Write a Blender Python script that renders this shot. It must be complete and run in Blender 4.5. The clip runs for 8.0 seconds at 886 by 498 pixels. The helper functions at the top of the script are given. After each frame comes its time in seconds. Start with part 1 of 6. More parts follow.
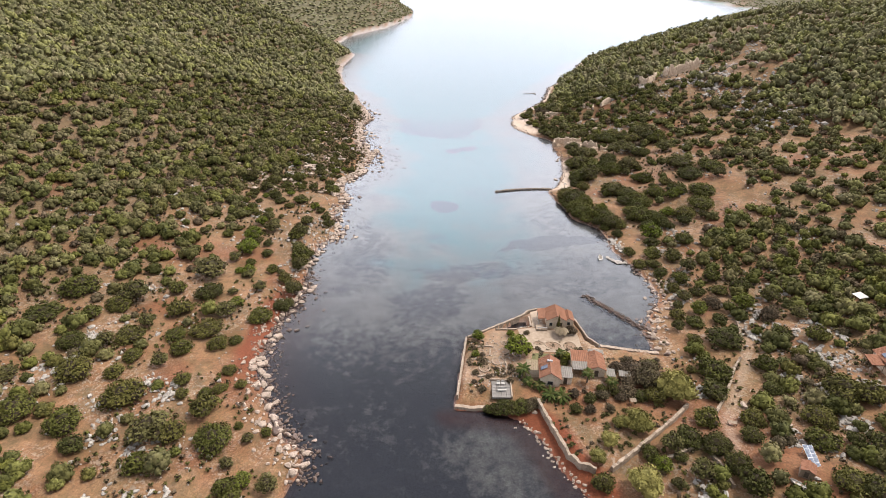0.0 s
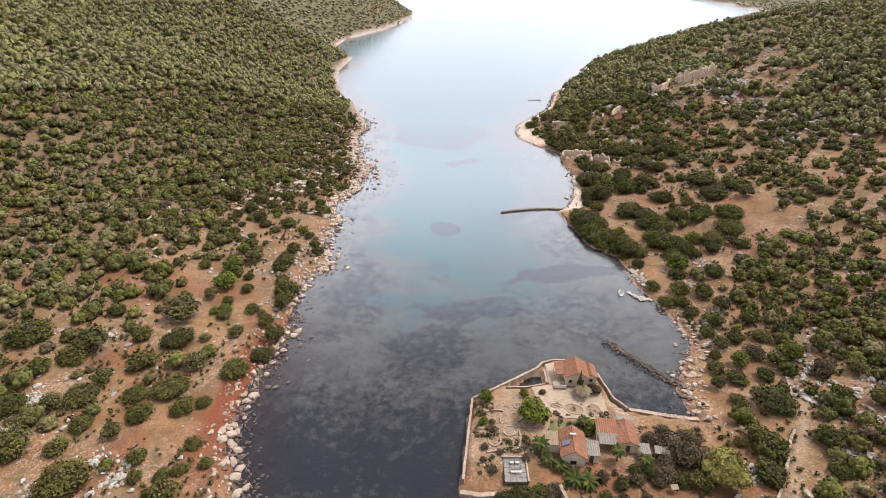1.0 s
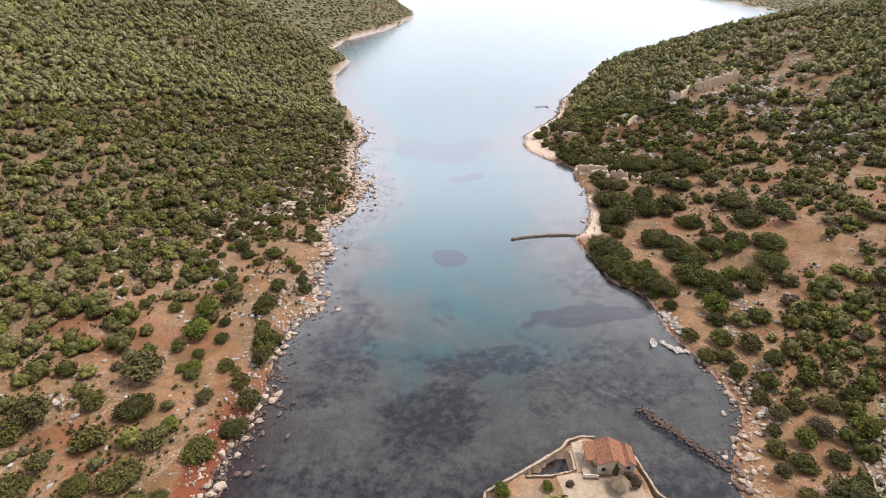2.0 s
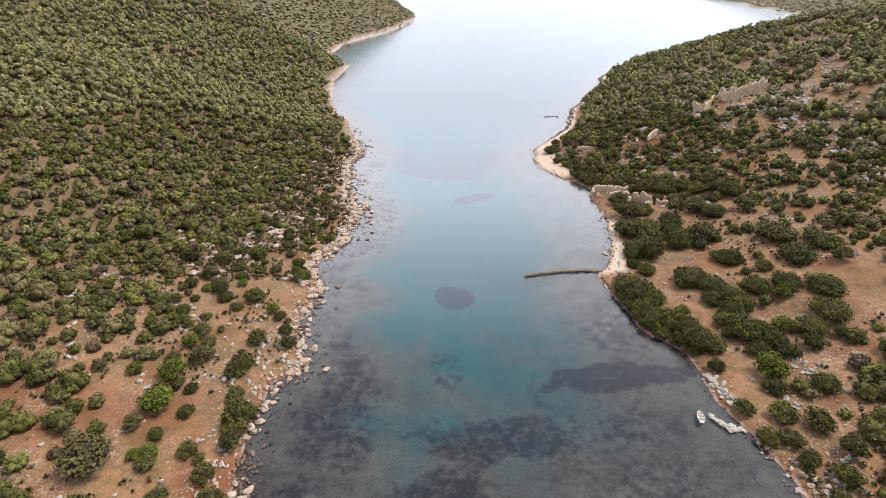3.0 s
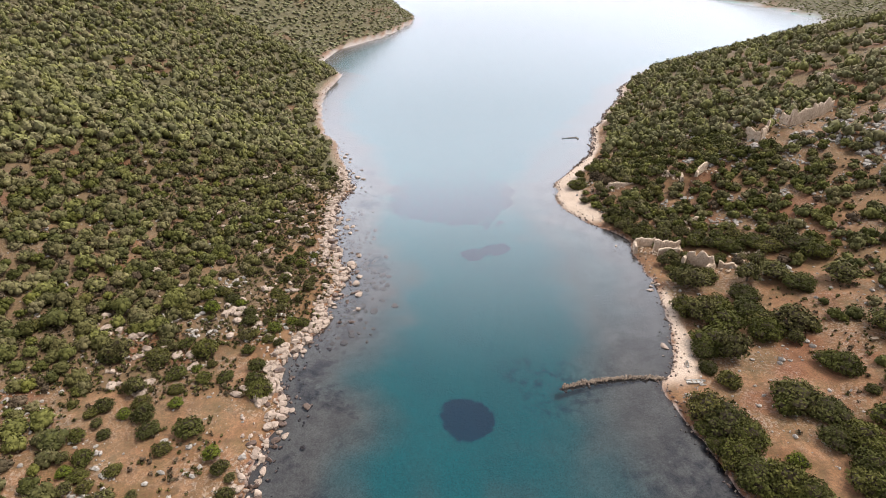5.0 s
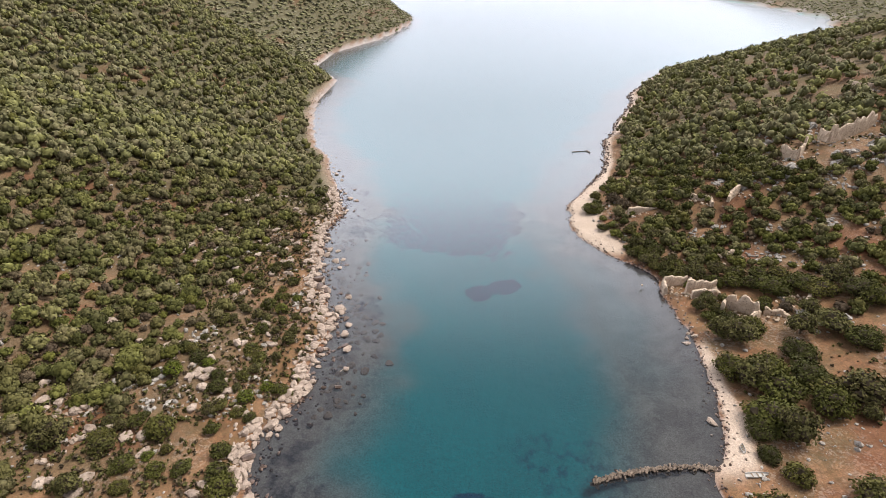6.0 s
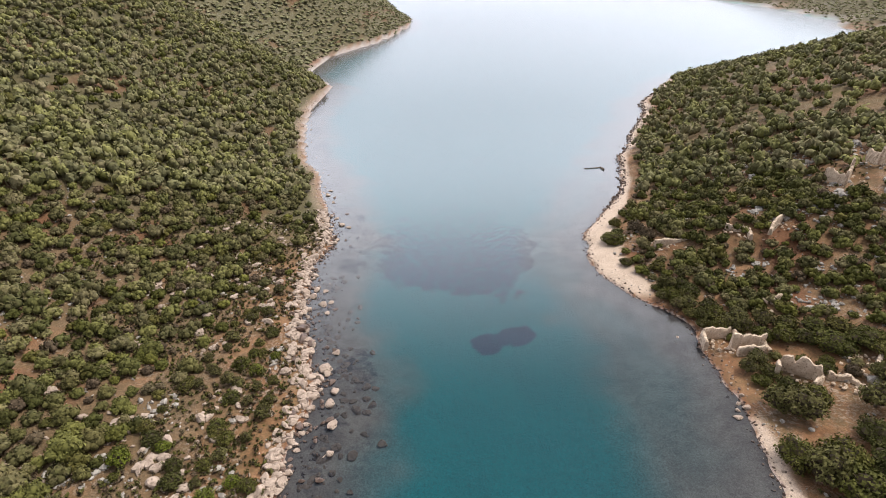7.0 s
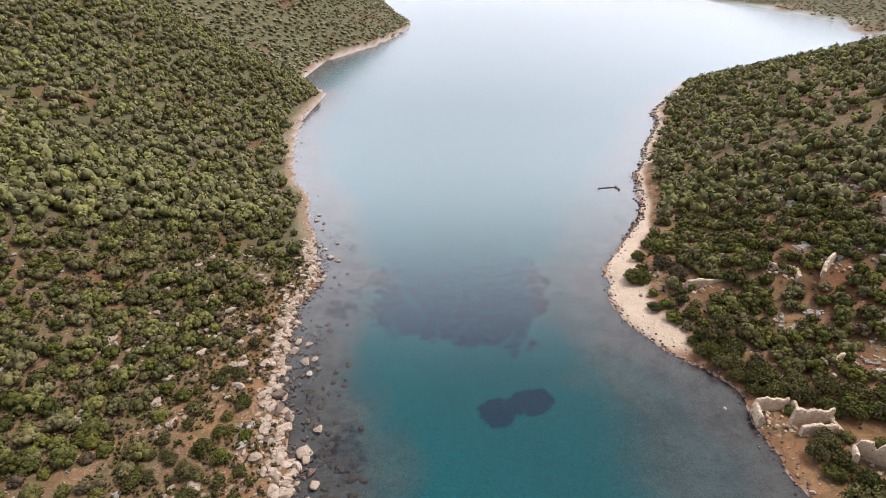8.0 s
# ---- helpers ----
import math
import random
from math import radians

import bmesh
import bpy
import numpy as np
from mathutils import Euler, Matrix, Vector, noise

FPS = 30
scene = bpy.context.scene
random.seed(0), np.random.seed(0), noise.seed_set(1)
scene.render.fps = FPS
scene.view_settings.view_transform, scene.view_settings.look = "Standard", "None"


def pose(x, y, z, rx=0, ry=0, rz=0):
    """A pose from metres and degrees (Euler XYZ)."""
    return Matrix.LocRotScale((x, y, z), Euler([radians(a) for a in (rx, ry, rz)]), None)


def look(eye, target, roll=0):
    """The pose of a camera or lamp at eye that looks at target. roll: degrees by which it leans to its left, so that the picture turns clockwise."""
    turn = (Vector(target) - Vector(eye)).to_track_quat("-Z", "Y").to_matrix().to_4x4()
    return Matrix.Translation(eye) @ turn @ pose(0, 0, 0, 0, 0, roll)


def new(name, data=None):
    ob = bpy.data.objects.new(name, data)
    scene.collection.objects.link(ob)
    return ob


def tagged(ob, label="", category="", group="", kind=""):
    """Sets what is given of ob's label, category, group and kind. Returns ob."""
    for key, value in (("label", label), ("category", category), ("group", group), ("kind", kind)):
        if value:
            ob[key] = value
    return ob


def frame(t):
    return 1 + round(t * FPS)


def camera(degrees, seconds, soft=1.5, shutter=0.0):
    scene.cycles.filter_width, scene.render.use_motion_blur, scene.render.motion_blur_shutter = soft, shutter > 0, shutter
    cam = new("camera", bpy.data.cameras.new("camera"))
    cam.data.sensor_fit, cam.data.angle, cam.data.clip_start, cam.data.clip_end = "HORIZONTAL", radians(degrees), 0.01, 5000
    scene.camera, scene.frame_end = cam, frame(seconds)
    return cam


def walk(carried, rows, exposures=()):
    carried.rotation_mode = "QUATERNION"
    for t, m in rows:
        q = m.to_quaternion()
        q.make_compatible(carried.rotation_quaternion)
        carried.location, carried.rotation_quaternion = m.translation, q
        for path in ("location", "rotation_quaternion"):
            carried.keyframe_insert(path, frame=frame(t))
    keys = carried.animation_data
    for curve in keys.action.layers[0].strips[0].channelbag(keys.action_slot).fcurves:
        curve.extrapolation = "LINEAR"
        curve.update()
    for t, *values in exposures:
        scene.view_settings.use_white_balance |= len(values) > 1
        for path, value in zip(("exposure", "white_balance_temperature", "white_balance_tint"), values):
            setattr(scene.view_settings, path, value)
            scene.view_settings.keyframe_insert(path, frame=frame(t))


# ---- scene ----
cam = camera(80.5, 8.0, soft=0.85)
PATH = [
    (0, (0.205, -2.466, 81.031), (0.203, -0.702, 80.089), -0.3),
    (0.5, (0.033, 7.395, 80.986), (0.034, 9.158, 80.042), -0.35),
    (1, (-0.25, 18.007, 81.052), (-0.251, 19.772, 80.111), -0.4),
    (1.5, (-0.565, 29.025, 81.126), (-0.568, 30.788, 80.182), -0.5),
    (3, (-1.78, 64.241, 81.417), (-1.793, 66.006, 80.476), -0.7),
    (3.5, (-2.162, 75.905, 81.493), (-2.178, 77.67, 80.552), -0.78),
    (4, (-2.582, 87.748, 81.581), (-2.599, 89.514, 80.641), -0.82),
    (5.5, (-3.787, 123.448, 81.882), (-3.801, 125.212, 80.94), -0.98),
    (6, (-4.185, 135.612, 81.961), (-4.197, 137.376, 81.019), -1.0),
    (6.5, (-4.511, 147.434, 82.017), (-4.522, 149.198, 81.074), -1.03),
    (7, (-4.921, 159.581, 82.076), (-4.932, 161.347, 81.136), -1.07),
    (7.5, (-5.267, 171.39, 82.149), (-5.275, 173.156, 81.21), -1.1),
    (8, (-5.616, 183.292, 82.228), (-5.622, 185.059, 81.291), -1.1),
]
walk(cam, [(t, look(eye, target, roll)) for t, eye, target, roll in PATH], exposures=[(0.0, 0.86), (3.5, 0.72), (5.5, 0.64), (8.0, 0.54)])

# ---- light: a bright overcast sky with a veiled high sun ----
SUN_HEIGHT, SUN_TURN = 60.0, 72.0
world = bpy.data.worlds.new("overcast")
world.use_nodes = True
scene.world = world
sky = world.node_tree.nodes.new("ShaderNodeTexSky")
sky.sky_type, sky.sun_disc = "NISHITA", False
sky.sun_elevation, sky.sun_rotation = radians(SUN_HEIGHT), radians(SUN_TURN)
sky.air_density, sky.dust_density, sky.ozone_density = 1.0, 6.0, 1.0
grey = world.node_tree.nodes.new("ShaderNodeHueSaturation")
grey.inputs["Saturation"].default_value = 0.12
world.node_tree.links.new(sky.outputs["Color"], grey.inputs["Color"])
# cloud layer: bright band added ahead for water reflections, darker overhead and behind
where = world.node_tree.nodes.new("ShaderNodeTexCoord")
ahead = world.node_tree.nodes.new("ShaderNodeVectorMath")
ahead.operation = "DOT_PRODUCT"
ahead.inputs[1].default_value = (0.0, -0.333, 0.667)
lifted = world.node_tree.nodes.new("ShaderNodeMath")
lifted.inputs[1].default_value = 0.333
sky_band = world.node_tree.nodes.new("ShaderNodeValToRGB")
sky_band.color_ramp.interpolation = "EASE"
SKY_BAND = ((0.0, 0.09), (0.14, 0.30), (0.30, 0.97), (0.40, 0.78), (0.55, 0.10), (0.80, 0.01), (1.0, 0.03))
for at, _ in SKY_BAND[2:]:
    sky_band.color_ramp.elements.new(at)
for stop, (at, v) in zip(sky_band.color_ramp.elements, SKY_BAND):
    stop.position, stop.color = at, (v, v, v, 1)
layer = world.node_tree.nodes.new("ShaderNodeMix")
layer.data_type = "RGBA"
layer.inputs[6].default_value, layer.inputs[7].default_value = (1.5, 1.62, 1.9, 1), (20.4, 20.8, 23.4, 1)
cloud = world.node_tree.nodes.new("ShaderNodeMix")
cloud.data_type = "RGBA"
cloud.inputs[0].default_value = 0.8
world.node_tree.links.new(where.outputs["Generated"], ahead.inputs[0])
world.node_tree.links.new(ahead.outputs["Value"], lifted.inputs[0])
world.node_tree.links.new(lifted.outputs[0], sky_band.inputs["Fac"])
world.node_tree.links.new(sky_band.outputs["Color"], layer.inputs[0])
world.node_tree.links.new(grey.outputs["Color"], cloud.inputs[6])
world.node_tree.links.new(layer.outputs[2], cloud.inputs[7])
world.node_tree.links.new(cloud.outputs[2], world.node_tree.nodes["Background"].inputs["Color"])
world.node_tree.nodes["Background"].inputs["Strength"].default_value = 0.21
sun = new("sun", bpy.data.lights.new("sun", "SUN"))
sun.data.energy, sun.data.angle, sun.data.color = 2.9, radians(16), (1.0, 0.945, 0.87)
a, e = radians(SUN_TURN), radians(SUN_HEIGHT)
sun.matrix_world = look((0, 0, 0), (-math.sin(a) * math.cos(e), -math.cos(a) * math.cos(e), -math.sin(e)))


# ---- materials ----
def material(name, rough=0.9, metal=0.0):
    m = bpy.data.materials.new(name)
    m.use_nodes = True
    shader = m.node_tree.nodes["Principled BSDF"]
    shader.inputs["Roughness"].default_value, shader.inputs["Metallic"].default_value = rough, metal
    shader.inputs["Specular IOR Level"].default_value = 0.25
    return m, m.node_tree, shader


def grain(tree, size, detail=4.0, rough=0.6, stretch=(1, 1, 1)):
    """Noise whose features are about size metres across."""
    place = tree.nodes.new("ShaderNodeTexCoord")
    scale = tree.nodes.new("ShaderNodeMapping")
    scale.inputs["Scale"].default_value = stretch
    tree.links.new(place.outputs["Object"], scale.inputs["Vector"])
    n = tree.nodes.new("ShaderNodeTexNoise")
    n.inputs["Scale"].default_value, n.inputs["Detail"].default_value, n.inputs["Roughness"].default_value = 1.0 / size, detail, rough
    tree.links.new(scale.outputs["Vector"], n.inputs["Vector"])
    return n.outputs["Fac"]


def attribute(tree, name):
    n = tree.nodes.new("ShaderNodeAttribute")
    n.attribute_name = name
    return n.outputs["Fac"]


def sums(tree, kind, one, two=0.0):
    n = tree.nodes.new("ShaderNodeMath")
    n.operation = kind
    for slot, v in ((0, one), (1, two)):
        if isinstance(v, (int, float)):
            n.inputs[slot].default_value = v
        else:
            tree.links.new(v, n.inputs[slot])
    return n.outputs[0]


def ramp(tree, value, *stops):
    n = tree.nodes.new("ShaderNodeValToRGB")
    while len(n.color_ramp.elements) < len(stops):
        n.color_ramp.elements.new(0.5)
    for e, (at, colour) in zip(n.color_ramp.elements, stops):
        e.position = at
        e.color = (*colour, 1) if isinstance(colour, tuple) else (colour, colour, colour, 1)
    tree.links.new(value, n.inputs["Fac"])
    return n.outputs["Color"]


def blend(tree, value, one, two):
    n = tree.nodes.new("ShaderNodeMix")
    n.data_type = "RGBA"
    if isinstance(value, (int, float)):
        n.inputs[0].default_value = value
    else:
        tree.links.new(value, n.inputs[0])
    for slot, v in ((6, one), (7, two)):
        if isinstance(v, tuple):
            n.inputs[slot].default_value = (*v, 1)
        else:
            tree.links.new(v, n.inputs[slot])
    return n.outputs[2]


def relief(tree, shader, value, depth):
    n = tree.nodes.new("ShaderNodeBump")
    n.inputs["Strength"].default_value, n.inputs["Distance"].default_value = 1.0, depth
    tree.links.new(value, n.inputs["Height"])
    tree.links.new(n.outputs["Normal"], shader.inputs["Normal"])


def two_tone(name, dark, light, size, rough=0.9, depth=0.03, metal=0.0, spots=None, spot_size=0.3):
    """A worn surface: two colours mixed at two scales, some spots of a third, and fine relief."""
    m, tree, shader = material(name, rough, metal)
    wide, fine = grain(tree, size, 3), grain(tree, size / 7, 4, 0.7)
    both = sums(tree, "ADD", sums(tree, "MULTIPLY", wide, 0.6), sums(tree, "MULTIPLY", fine, 0.4))
    colour = ramp(tree, both, (0.36, dark), (0.64, light))
    if spots:
        colour = blend(tree, ramp(tree, grain(tree, spot_size, 3, 0.6), (0.58, 0.0), (0.66, 1.0)), colour, spots)
    tree.links.new(colour, shader.inputs["Base Color"])
    if depth:
        relief(tree, shader, fine, depth)
    return m


def leaves(name, dark, light, third, mottle=0.45):
    m, tree, shader = material(name, 0.8)
    shader.inputs["Specular IOR Level"].default_value = 0.08
    info = tree.nodes.new("ShaderNodeObjectInfo")
    tone = sums(tree, "FRACT", sums(tree, "ADD", attribute(tree, "tone"), info.outputs["Random"]))
    colour = ramp(tree, tone, (0.0, dark), (0.45, light), (0.75, third), (1.0, dark))
    sprig = ramp(tree, grain(tree, 0.9, 3, 0.7), (0.3, 1 - mottle), (0.7, 1 + mottle))
    n = tree.nodes.new("ShaderNodeMix")
    n.data_type, n.blend_type = "RGBA", "MULTIPLY"
    n.inputs[0].default_value = 1.0
    tree.links.new(colour, n.inputs[6])
    tree.links.new(sprig, n.inputs[7])
    # crown cores: dark twig brown that also paints in the shade between sprigs
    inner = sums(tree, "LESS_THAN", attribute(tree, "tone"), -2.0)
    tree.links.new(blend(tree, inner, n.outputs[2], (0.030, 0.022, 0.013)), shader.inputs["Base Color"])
    return m


LEAF_WOOD = leaves("maquis_leaves", (0.050, 0.050, 0.016), (0.121, 0.116, 0.032), (0.124, 0.103, 0.050))
# hill and far leaves: paler copies of near leaves, distance haze put into colour
LEAF_HILL_HAZED = leaves("hazed_hill_maquis_leaves", (0.084, 0.081, 0.032), (0.160, 0.152, 0.054), (0.157, 0.133, 0.074))
LEAF_FAR_HAZED = leaves("hazed_far_leaves", (0.142, 0.136, 0.070), (0.172, 0.162, 0.080), (0.166, 0.148, 0.086), 0.2)
LEAF_OLIVE_HAZED = leaves("hazed_hill_olive_leaves", (0.084, 0.079, 0.038), (0.148, 0.137, 0.064), (0.128, 0.110, 0.055), 0.35)
# slope leaves: slightly lightened copies, a first step of that haze in colour
LEAF_SLOPE_HAZED = leaves("hazed_slope_maquis_leaves", (0.055, 0.055, 0.019), (0.124, 0.119, 0.036), (0.126, 0.105, 0.054))
LEAF_DULL_HAZED = leaves("hazed_slope_olive_leaves", (0.062, 0.057, 0.022), (0.101, 0.093, 0.037), (0.086, 0.074, 0.032))
LEAF_DARK = leaves("lentisk_leaves", (0.040, 0.040, 0.012), (0.066, 0.066, 0.015), (0.085, 0.074, 0.021))
LEAF_OLIVE = leaves("olive_leaves", (0.058, 0.054, 0.018), (0.094, 0.086, 0.030), (0.080, 0.069, 0.026))
LEAF_FRESH = leaves("fresh_leaves", (0.072, 0.086, 0.012), (0.100, 0.113, 0.016), (0.090, 0.094, 0.019))
LEAF_YELLOW = leaves("yellowing_leaves", (0.076, 0.076, 0.017), (0.110, 0.105, 0.024), (0.076, 0.077, 0.020))
LEAF_STRAW = leaves("straw_green_leaves", (0.110, 0.098, 0.028), (0.185, 0.160, 0.050), (0.130, 0.112, 0.036))
LEAF_BROWN = leaves("dry_brown_twigs", (0.060, 0.043, 0.028), (0.098, 0.070, 0.044), (0.080, 0.064, 0.034))
LEAF_PALM = leaves("palm_fronds", (0.026, 0.035, 0.008), (0.040, 0.050, 0.011), (0.066, 0.056, 0.019))
BARK = two_tone("bark", (0.07, 0.05, 0.035), (0.14, 0.11, 0.08), 0.3)
LIMESTONE = two_tone("pale_limestone", (0.180, 0.130, 0.098), (0.380, 0.298, 0.238), 1.2, 0.85, 0.06, 0.0, (0.085, 0.064, 0.046), 0.5)
GREYSTONE = two_tone("grey_limestone", (0.190, 0.166, 0.146), (0.370, 0.335, 0.295), 0.9, 0.9, 0.05, 0.0, (0.108, 0.084, 0.062), 0.4)
WETSTONE = two_tone("dark_wet_stone", (0.044, 0.028, 0.022), (0.128, 0.081, 0.059), 0.7, 0.5, 0.05)
RUINSTONE = two_tone("rubble_masonry", (0.345, 0.255, 0.182), (0.580, 0.455, 0.345), 1.6, 0.95, 0.12, 0.0, (0.136, 0.095, 0.064), 0.35)
WALLSTONE = two_tone("garden_wall_stone", (0.180, 0.132, 0.095), (0.310, 0.242, 0.184), 1.2, 0.9, 0.06, 0.0, (0.100, 0.067, 0.045), 0.3)
PLASTER = two_tone("cream_plaster", (0.460, 0.365, 0.265), (0.590, 0.490, 0.385), 1.5, 0.9, 0.02, 0.0, (0.360, 0.275, 0.195), 0.4)
TILE = two_tone("terracotta_tiles", (0.138, 0.060, 0.034), (0.219, 0.097, 0.055), 0.9, 0.9, 0.02, 0.0, (0.122, 0.068, 0.046), 0.3)
SHEET = two_tone("weathered_grey_sheet", (0.107, 0.095, 0.081), (0.169, 0.146, 0.123), 0.9, 0.7, 0.02, 0.0, (0.086, 0.065, 0.048), 0.35)
PAVING = two_tone("pale_stone_paving", (0.200, 0.145, 0.102), (0.300, 0.230, 0.170), 0.9, 0.9, 0.02)
GREYPAVE = two_tone("grey_paving", (0.120, 0.106, 0.094), (0.185, 0.165, 0.148), 0.8, 0.8, 0.02)
WHITE = two_tone("white_paint", (0.315, 0.291, 0.262), (0.407, 0.383, 0.354), 0.8, 0.6, 0.0)
CLOTH = two_tone("white_tarpaulin", (0.336, 0.315, 0.290), (0.417, 0.392, 0.368), 0.6, 0.95, 0.02)
WOOD = two_tone("weathered_wood", (0.13, 0.095, 0.065), (0.24, 0.18, 0.13), 0.35, 0.85, 0.01)
DARKWOOD = two_tone("dark_wood", (0.05, 0.036, 0.027), (0.10, 0.075, 0.055), 0.3, 0.8, 0.01)
THATCH = two_tone("dry_thatch", (0.139, 0.099, 0.060), (0.228, 0.179, 0.119), 0.3, 0.95, 0.06)
EARTHBED = two_tone("planted_earth", (0.13, 0.085, 0.055), (0.24, 0.16, 0.11), 0.5, 0.95, 0.05)
LAWN = two_tone("dry_grass", (0.072, 0.072, 0.028), (0.132, 0.116, 0.050), 1.0, 0.95, 0.06)
DARKGLASS, tree, shader = material("window_glass", 0.08)
shader.inputs["Base Color"].default_value = (0.03, 0.035, 0.04, 1)
shader.inputs["Specular IOR Level"].default_value = 0.5
CELL, tree, shader = material("solar_cells", 0.65)
shader.inputs["Specular IOR Level"].default_value = 0.12
tree.links.new(ramp(tree, grain(tree, 0.2, 2), (0.4, (0.075, 0.088, 0.120)), (0.6, (0.120, 0.132, 0.165))), shader.inputs["Base Color"])
ALLOY = two_tone("dull_aluminium", (0.324, 0.324, 0.331), (0.432, 0.432, 0.432), 0.4, 0.45, 0.0, 0.8)

# water: slightly cloudy, with a mirror gloss that grows towards grazing view
WATER, tree, shader = material("sea_water")
tree.nodes.remove(shader)
clear = tree.nodes.new("ShaderNodeBsdfTransparent")
clear.inputs["Color"].default_value = (0.300, 0.320, 0.335, 1)
gloss = tree.nodes.new("ShaderNodeBsdfGlossy")
gloss.inputs["Roughness"].default_value = 0.17
fresnel = tree.nodes.new("ShaderNodeFresnel")
fresnel.inputs["IOR"].default_value = 1.36
swell = tree.nodes.new("ShaderNodeBump")
swell.inputs["Strength"].default_value, swell.inputs["Distance"].default_value = 0.5, 0.02
ripple = sums(tree, "ADD", grain(tree, 2.6, 2, 0.5, (1, 1.6, 1)), sums(tree, "MULTIPLY", grain(tree, 0.9, 2, 0.5, (0.5, 2.2, 1)), 0.25))
tree.links.new(sums(tree, "ADD", ripple, sums(tree, "MULTIPLY", grain(tree, 22, 3), 2.5)), swell.inputs["Height"])
tree.links.new(swell.outputs["Normal"], gloss.inputs["Normal"])
murk = tree.nodes.new("ShaderNodeBsdfDiffuse")
murk.inputs["Color"].default_value = (0.006, 0.009, 0.017, 1)
body = tree.nodes.new("ShaderNodeMixShader")
body.inputs[0].default_value = 0.3
tree.links.new(clear.outputs["BSDF"], body.inputs[1])
tree.links.new(murk.outputs["BSDF"], body.inputs[2])
both = tree.nodes.new("ShaderNodeMixShader")
tree.links.new(fresnel.outputs["Fac"], both.inputs[0])
tree.links.new(body.outputs["Shader"], both.inputs[1])
tree.links.new(gloss.outputs["BSDF"], both.inputs[2])
tree.links.new(both.outputs["Shader"], tree.nodes["Material Output"].inputs["Surface"])

# ground: dry red-brown earth, stones, beach sand, red clay and the sea bed
GROUND, tree, shader = material("coast_ground", 0.95)
wide, mid, fine = grain(tree, 9, 4), grain(tree, 1.6, 4, 0.65), grain(tree, 0.35, 3, 0.7)
soil = ramp(tree, wide, (0.35, (0.142, 0.066, 0.030)), (0.52, (0.198, 0.104, 0.053)), (0.68, (0.192, 0.110, 0.060)))
litter = ramp(tree, mid, (0.46, 0.0), (0.62, 1.0))
soil = blend(tree, sums(tree, "MULTIPLY", litter, 0.45), soil, (0.056, 0.032, 0.017))
patch = ramp(tree, grain(tree, 13, 3), (0.45, 0.0), (0.58, 1.0))
stones = sums(tree, "MULTIPLY", ramp(tree, grain(tree, 0.7, 3, 0.7), (0.50, 0.0), (0.56, 1.0)), patch)
soil = blend(tree, sums(tree, "MULTIPLY", stones, 0.45), soil, (0.285, 0.245, 0.205))
straw = sums(tree, "MULTIPLY", ramp(tree, grain(tree, 7, 4, 0.7), (0.42, 0.0), (0.60, 1.0)), ramp(tree, grain(tree, 0.5, 4, 0.75), (0.36, 0.15), (0.60, 1.0)))
soil = blend(tree, sums(tree, "MULTIPLY", straw, 0.75), soil, blend(tree, fine, (0.094, 0.059, 0.024), (0.146, 0.096, 0.043)))
weeds = sums(tree, "MULTIPLY", ramp(tree, grain(tree, 5, 4, 0.7), (0.5, 0.0), (0.62, 1.0)), ramp(tree, fine, (0.4, 0.0), (0.55, 1.0)))
soil = blend(tree, sums(tree, "MULTIPLY", weeds, 0.6), soil, (0.041, 0.032, 0.012))
soil = blend(tree, sums(tree, "MULTIPLY", attribute(tree, "wood"), 0.7), soil, blend(tree, fine, (0.040, 0.030, 0.015), (0.150, 0.105, 0.060)))
leafmould = blend(tree, mid, (0.052, 0.048, 0.023), (0.098, 0.086, 0.042))
soil = blend(tree, sums(tree, "MULTIPLY", attribute(tree, "hill"), 0.85), soil, leafmould)
clay = blend(tree, mid, (0.080, 0.021, 0.009), (0.165, 0.050, 0.022))
soil = blend(tree, ramp(tree, attribute(tree, "clay"), (0.0, 0.0), (0.7, 1.0)), soil, clay)
sand = blend(tree, mid, (0.320, 0.240, 0.180), (0.420, 0.330, 0.260))
soil = blend(tree, attribute(tree, "sand"), soil, sand)
silt = ramp(tree, sums(tree, "ADD", sums(tree, "MULTIPLY", grain(tree, 7, 5, 0.65), 0.75), sums(tree, "MULTIPLY", mid, 0.3)), (0.41, (0.235, 0.211, 0.196)), (0.51, (0.298, 0.270, 0.252)), (0.62, (0.365, 0.338, 0.312)))
teal = blend(tree, mid, (0.001, 0.282, 0.330), (0.001, 0.338, 0.390))
floor_colour = blend(tree, attribute(tree, "deep"), silt, teal)
clumps = ramp(tree, grain(tree, 2.2, 4, 0.65), (0.36, 0.0), (0.64, 1.0))
leafy = sums(tree, "ADD", sums(tree, "MULTIPLY", clumps, 0.32), sums(tree, "MULTIPLY", attribute(tree, "weed"), 0.75))
tuft = ramp(tree, leafy, (0.40, 0.0), (0.72, 1.0))
floor_colour = blend(tree, sums(tree, "MULTIPLY", tuft, 0.9), floor_colour, blend(tree, attribute(tree, "deep"), (0.052, 0.047, 0.060), (0.001, 0.072, 0.180)))
floor_colour = blend(tree, sums(tree, "MULTIPLY", attribute(tree, "clay"), 0.8), floor_colour, clay)
soil = blend(tree, attribute(tree, "bed"), soil, floor_colour)
speck = ramp(tree, sums(tree, "ADD", sums(tree, "MULTIPLY", fine, 0.6), sums(tree, "MULTIPLY", grain(tree, 0.12, 2, 0.7), 0.4)), (0.36, 0.55), (0.50, 1.0), (0.64, 1.45))
speckled = tree.nodes.new("ShaderNodeMix")
speckled.data_type, speckled.blend_type = "RGBA", "MULTIPLY"
speckled.inputs[0].default_value = 0.85
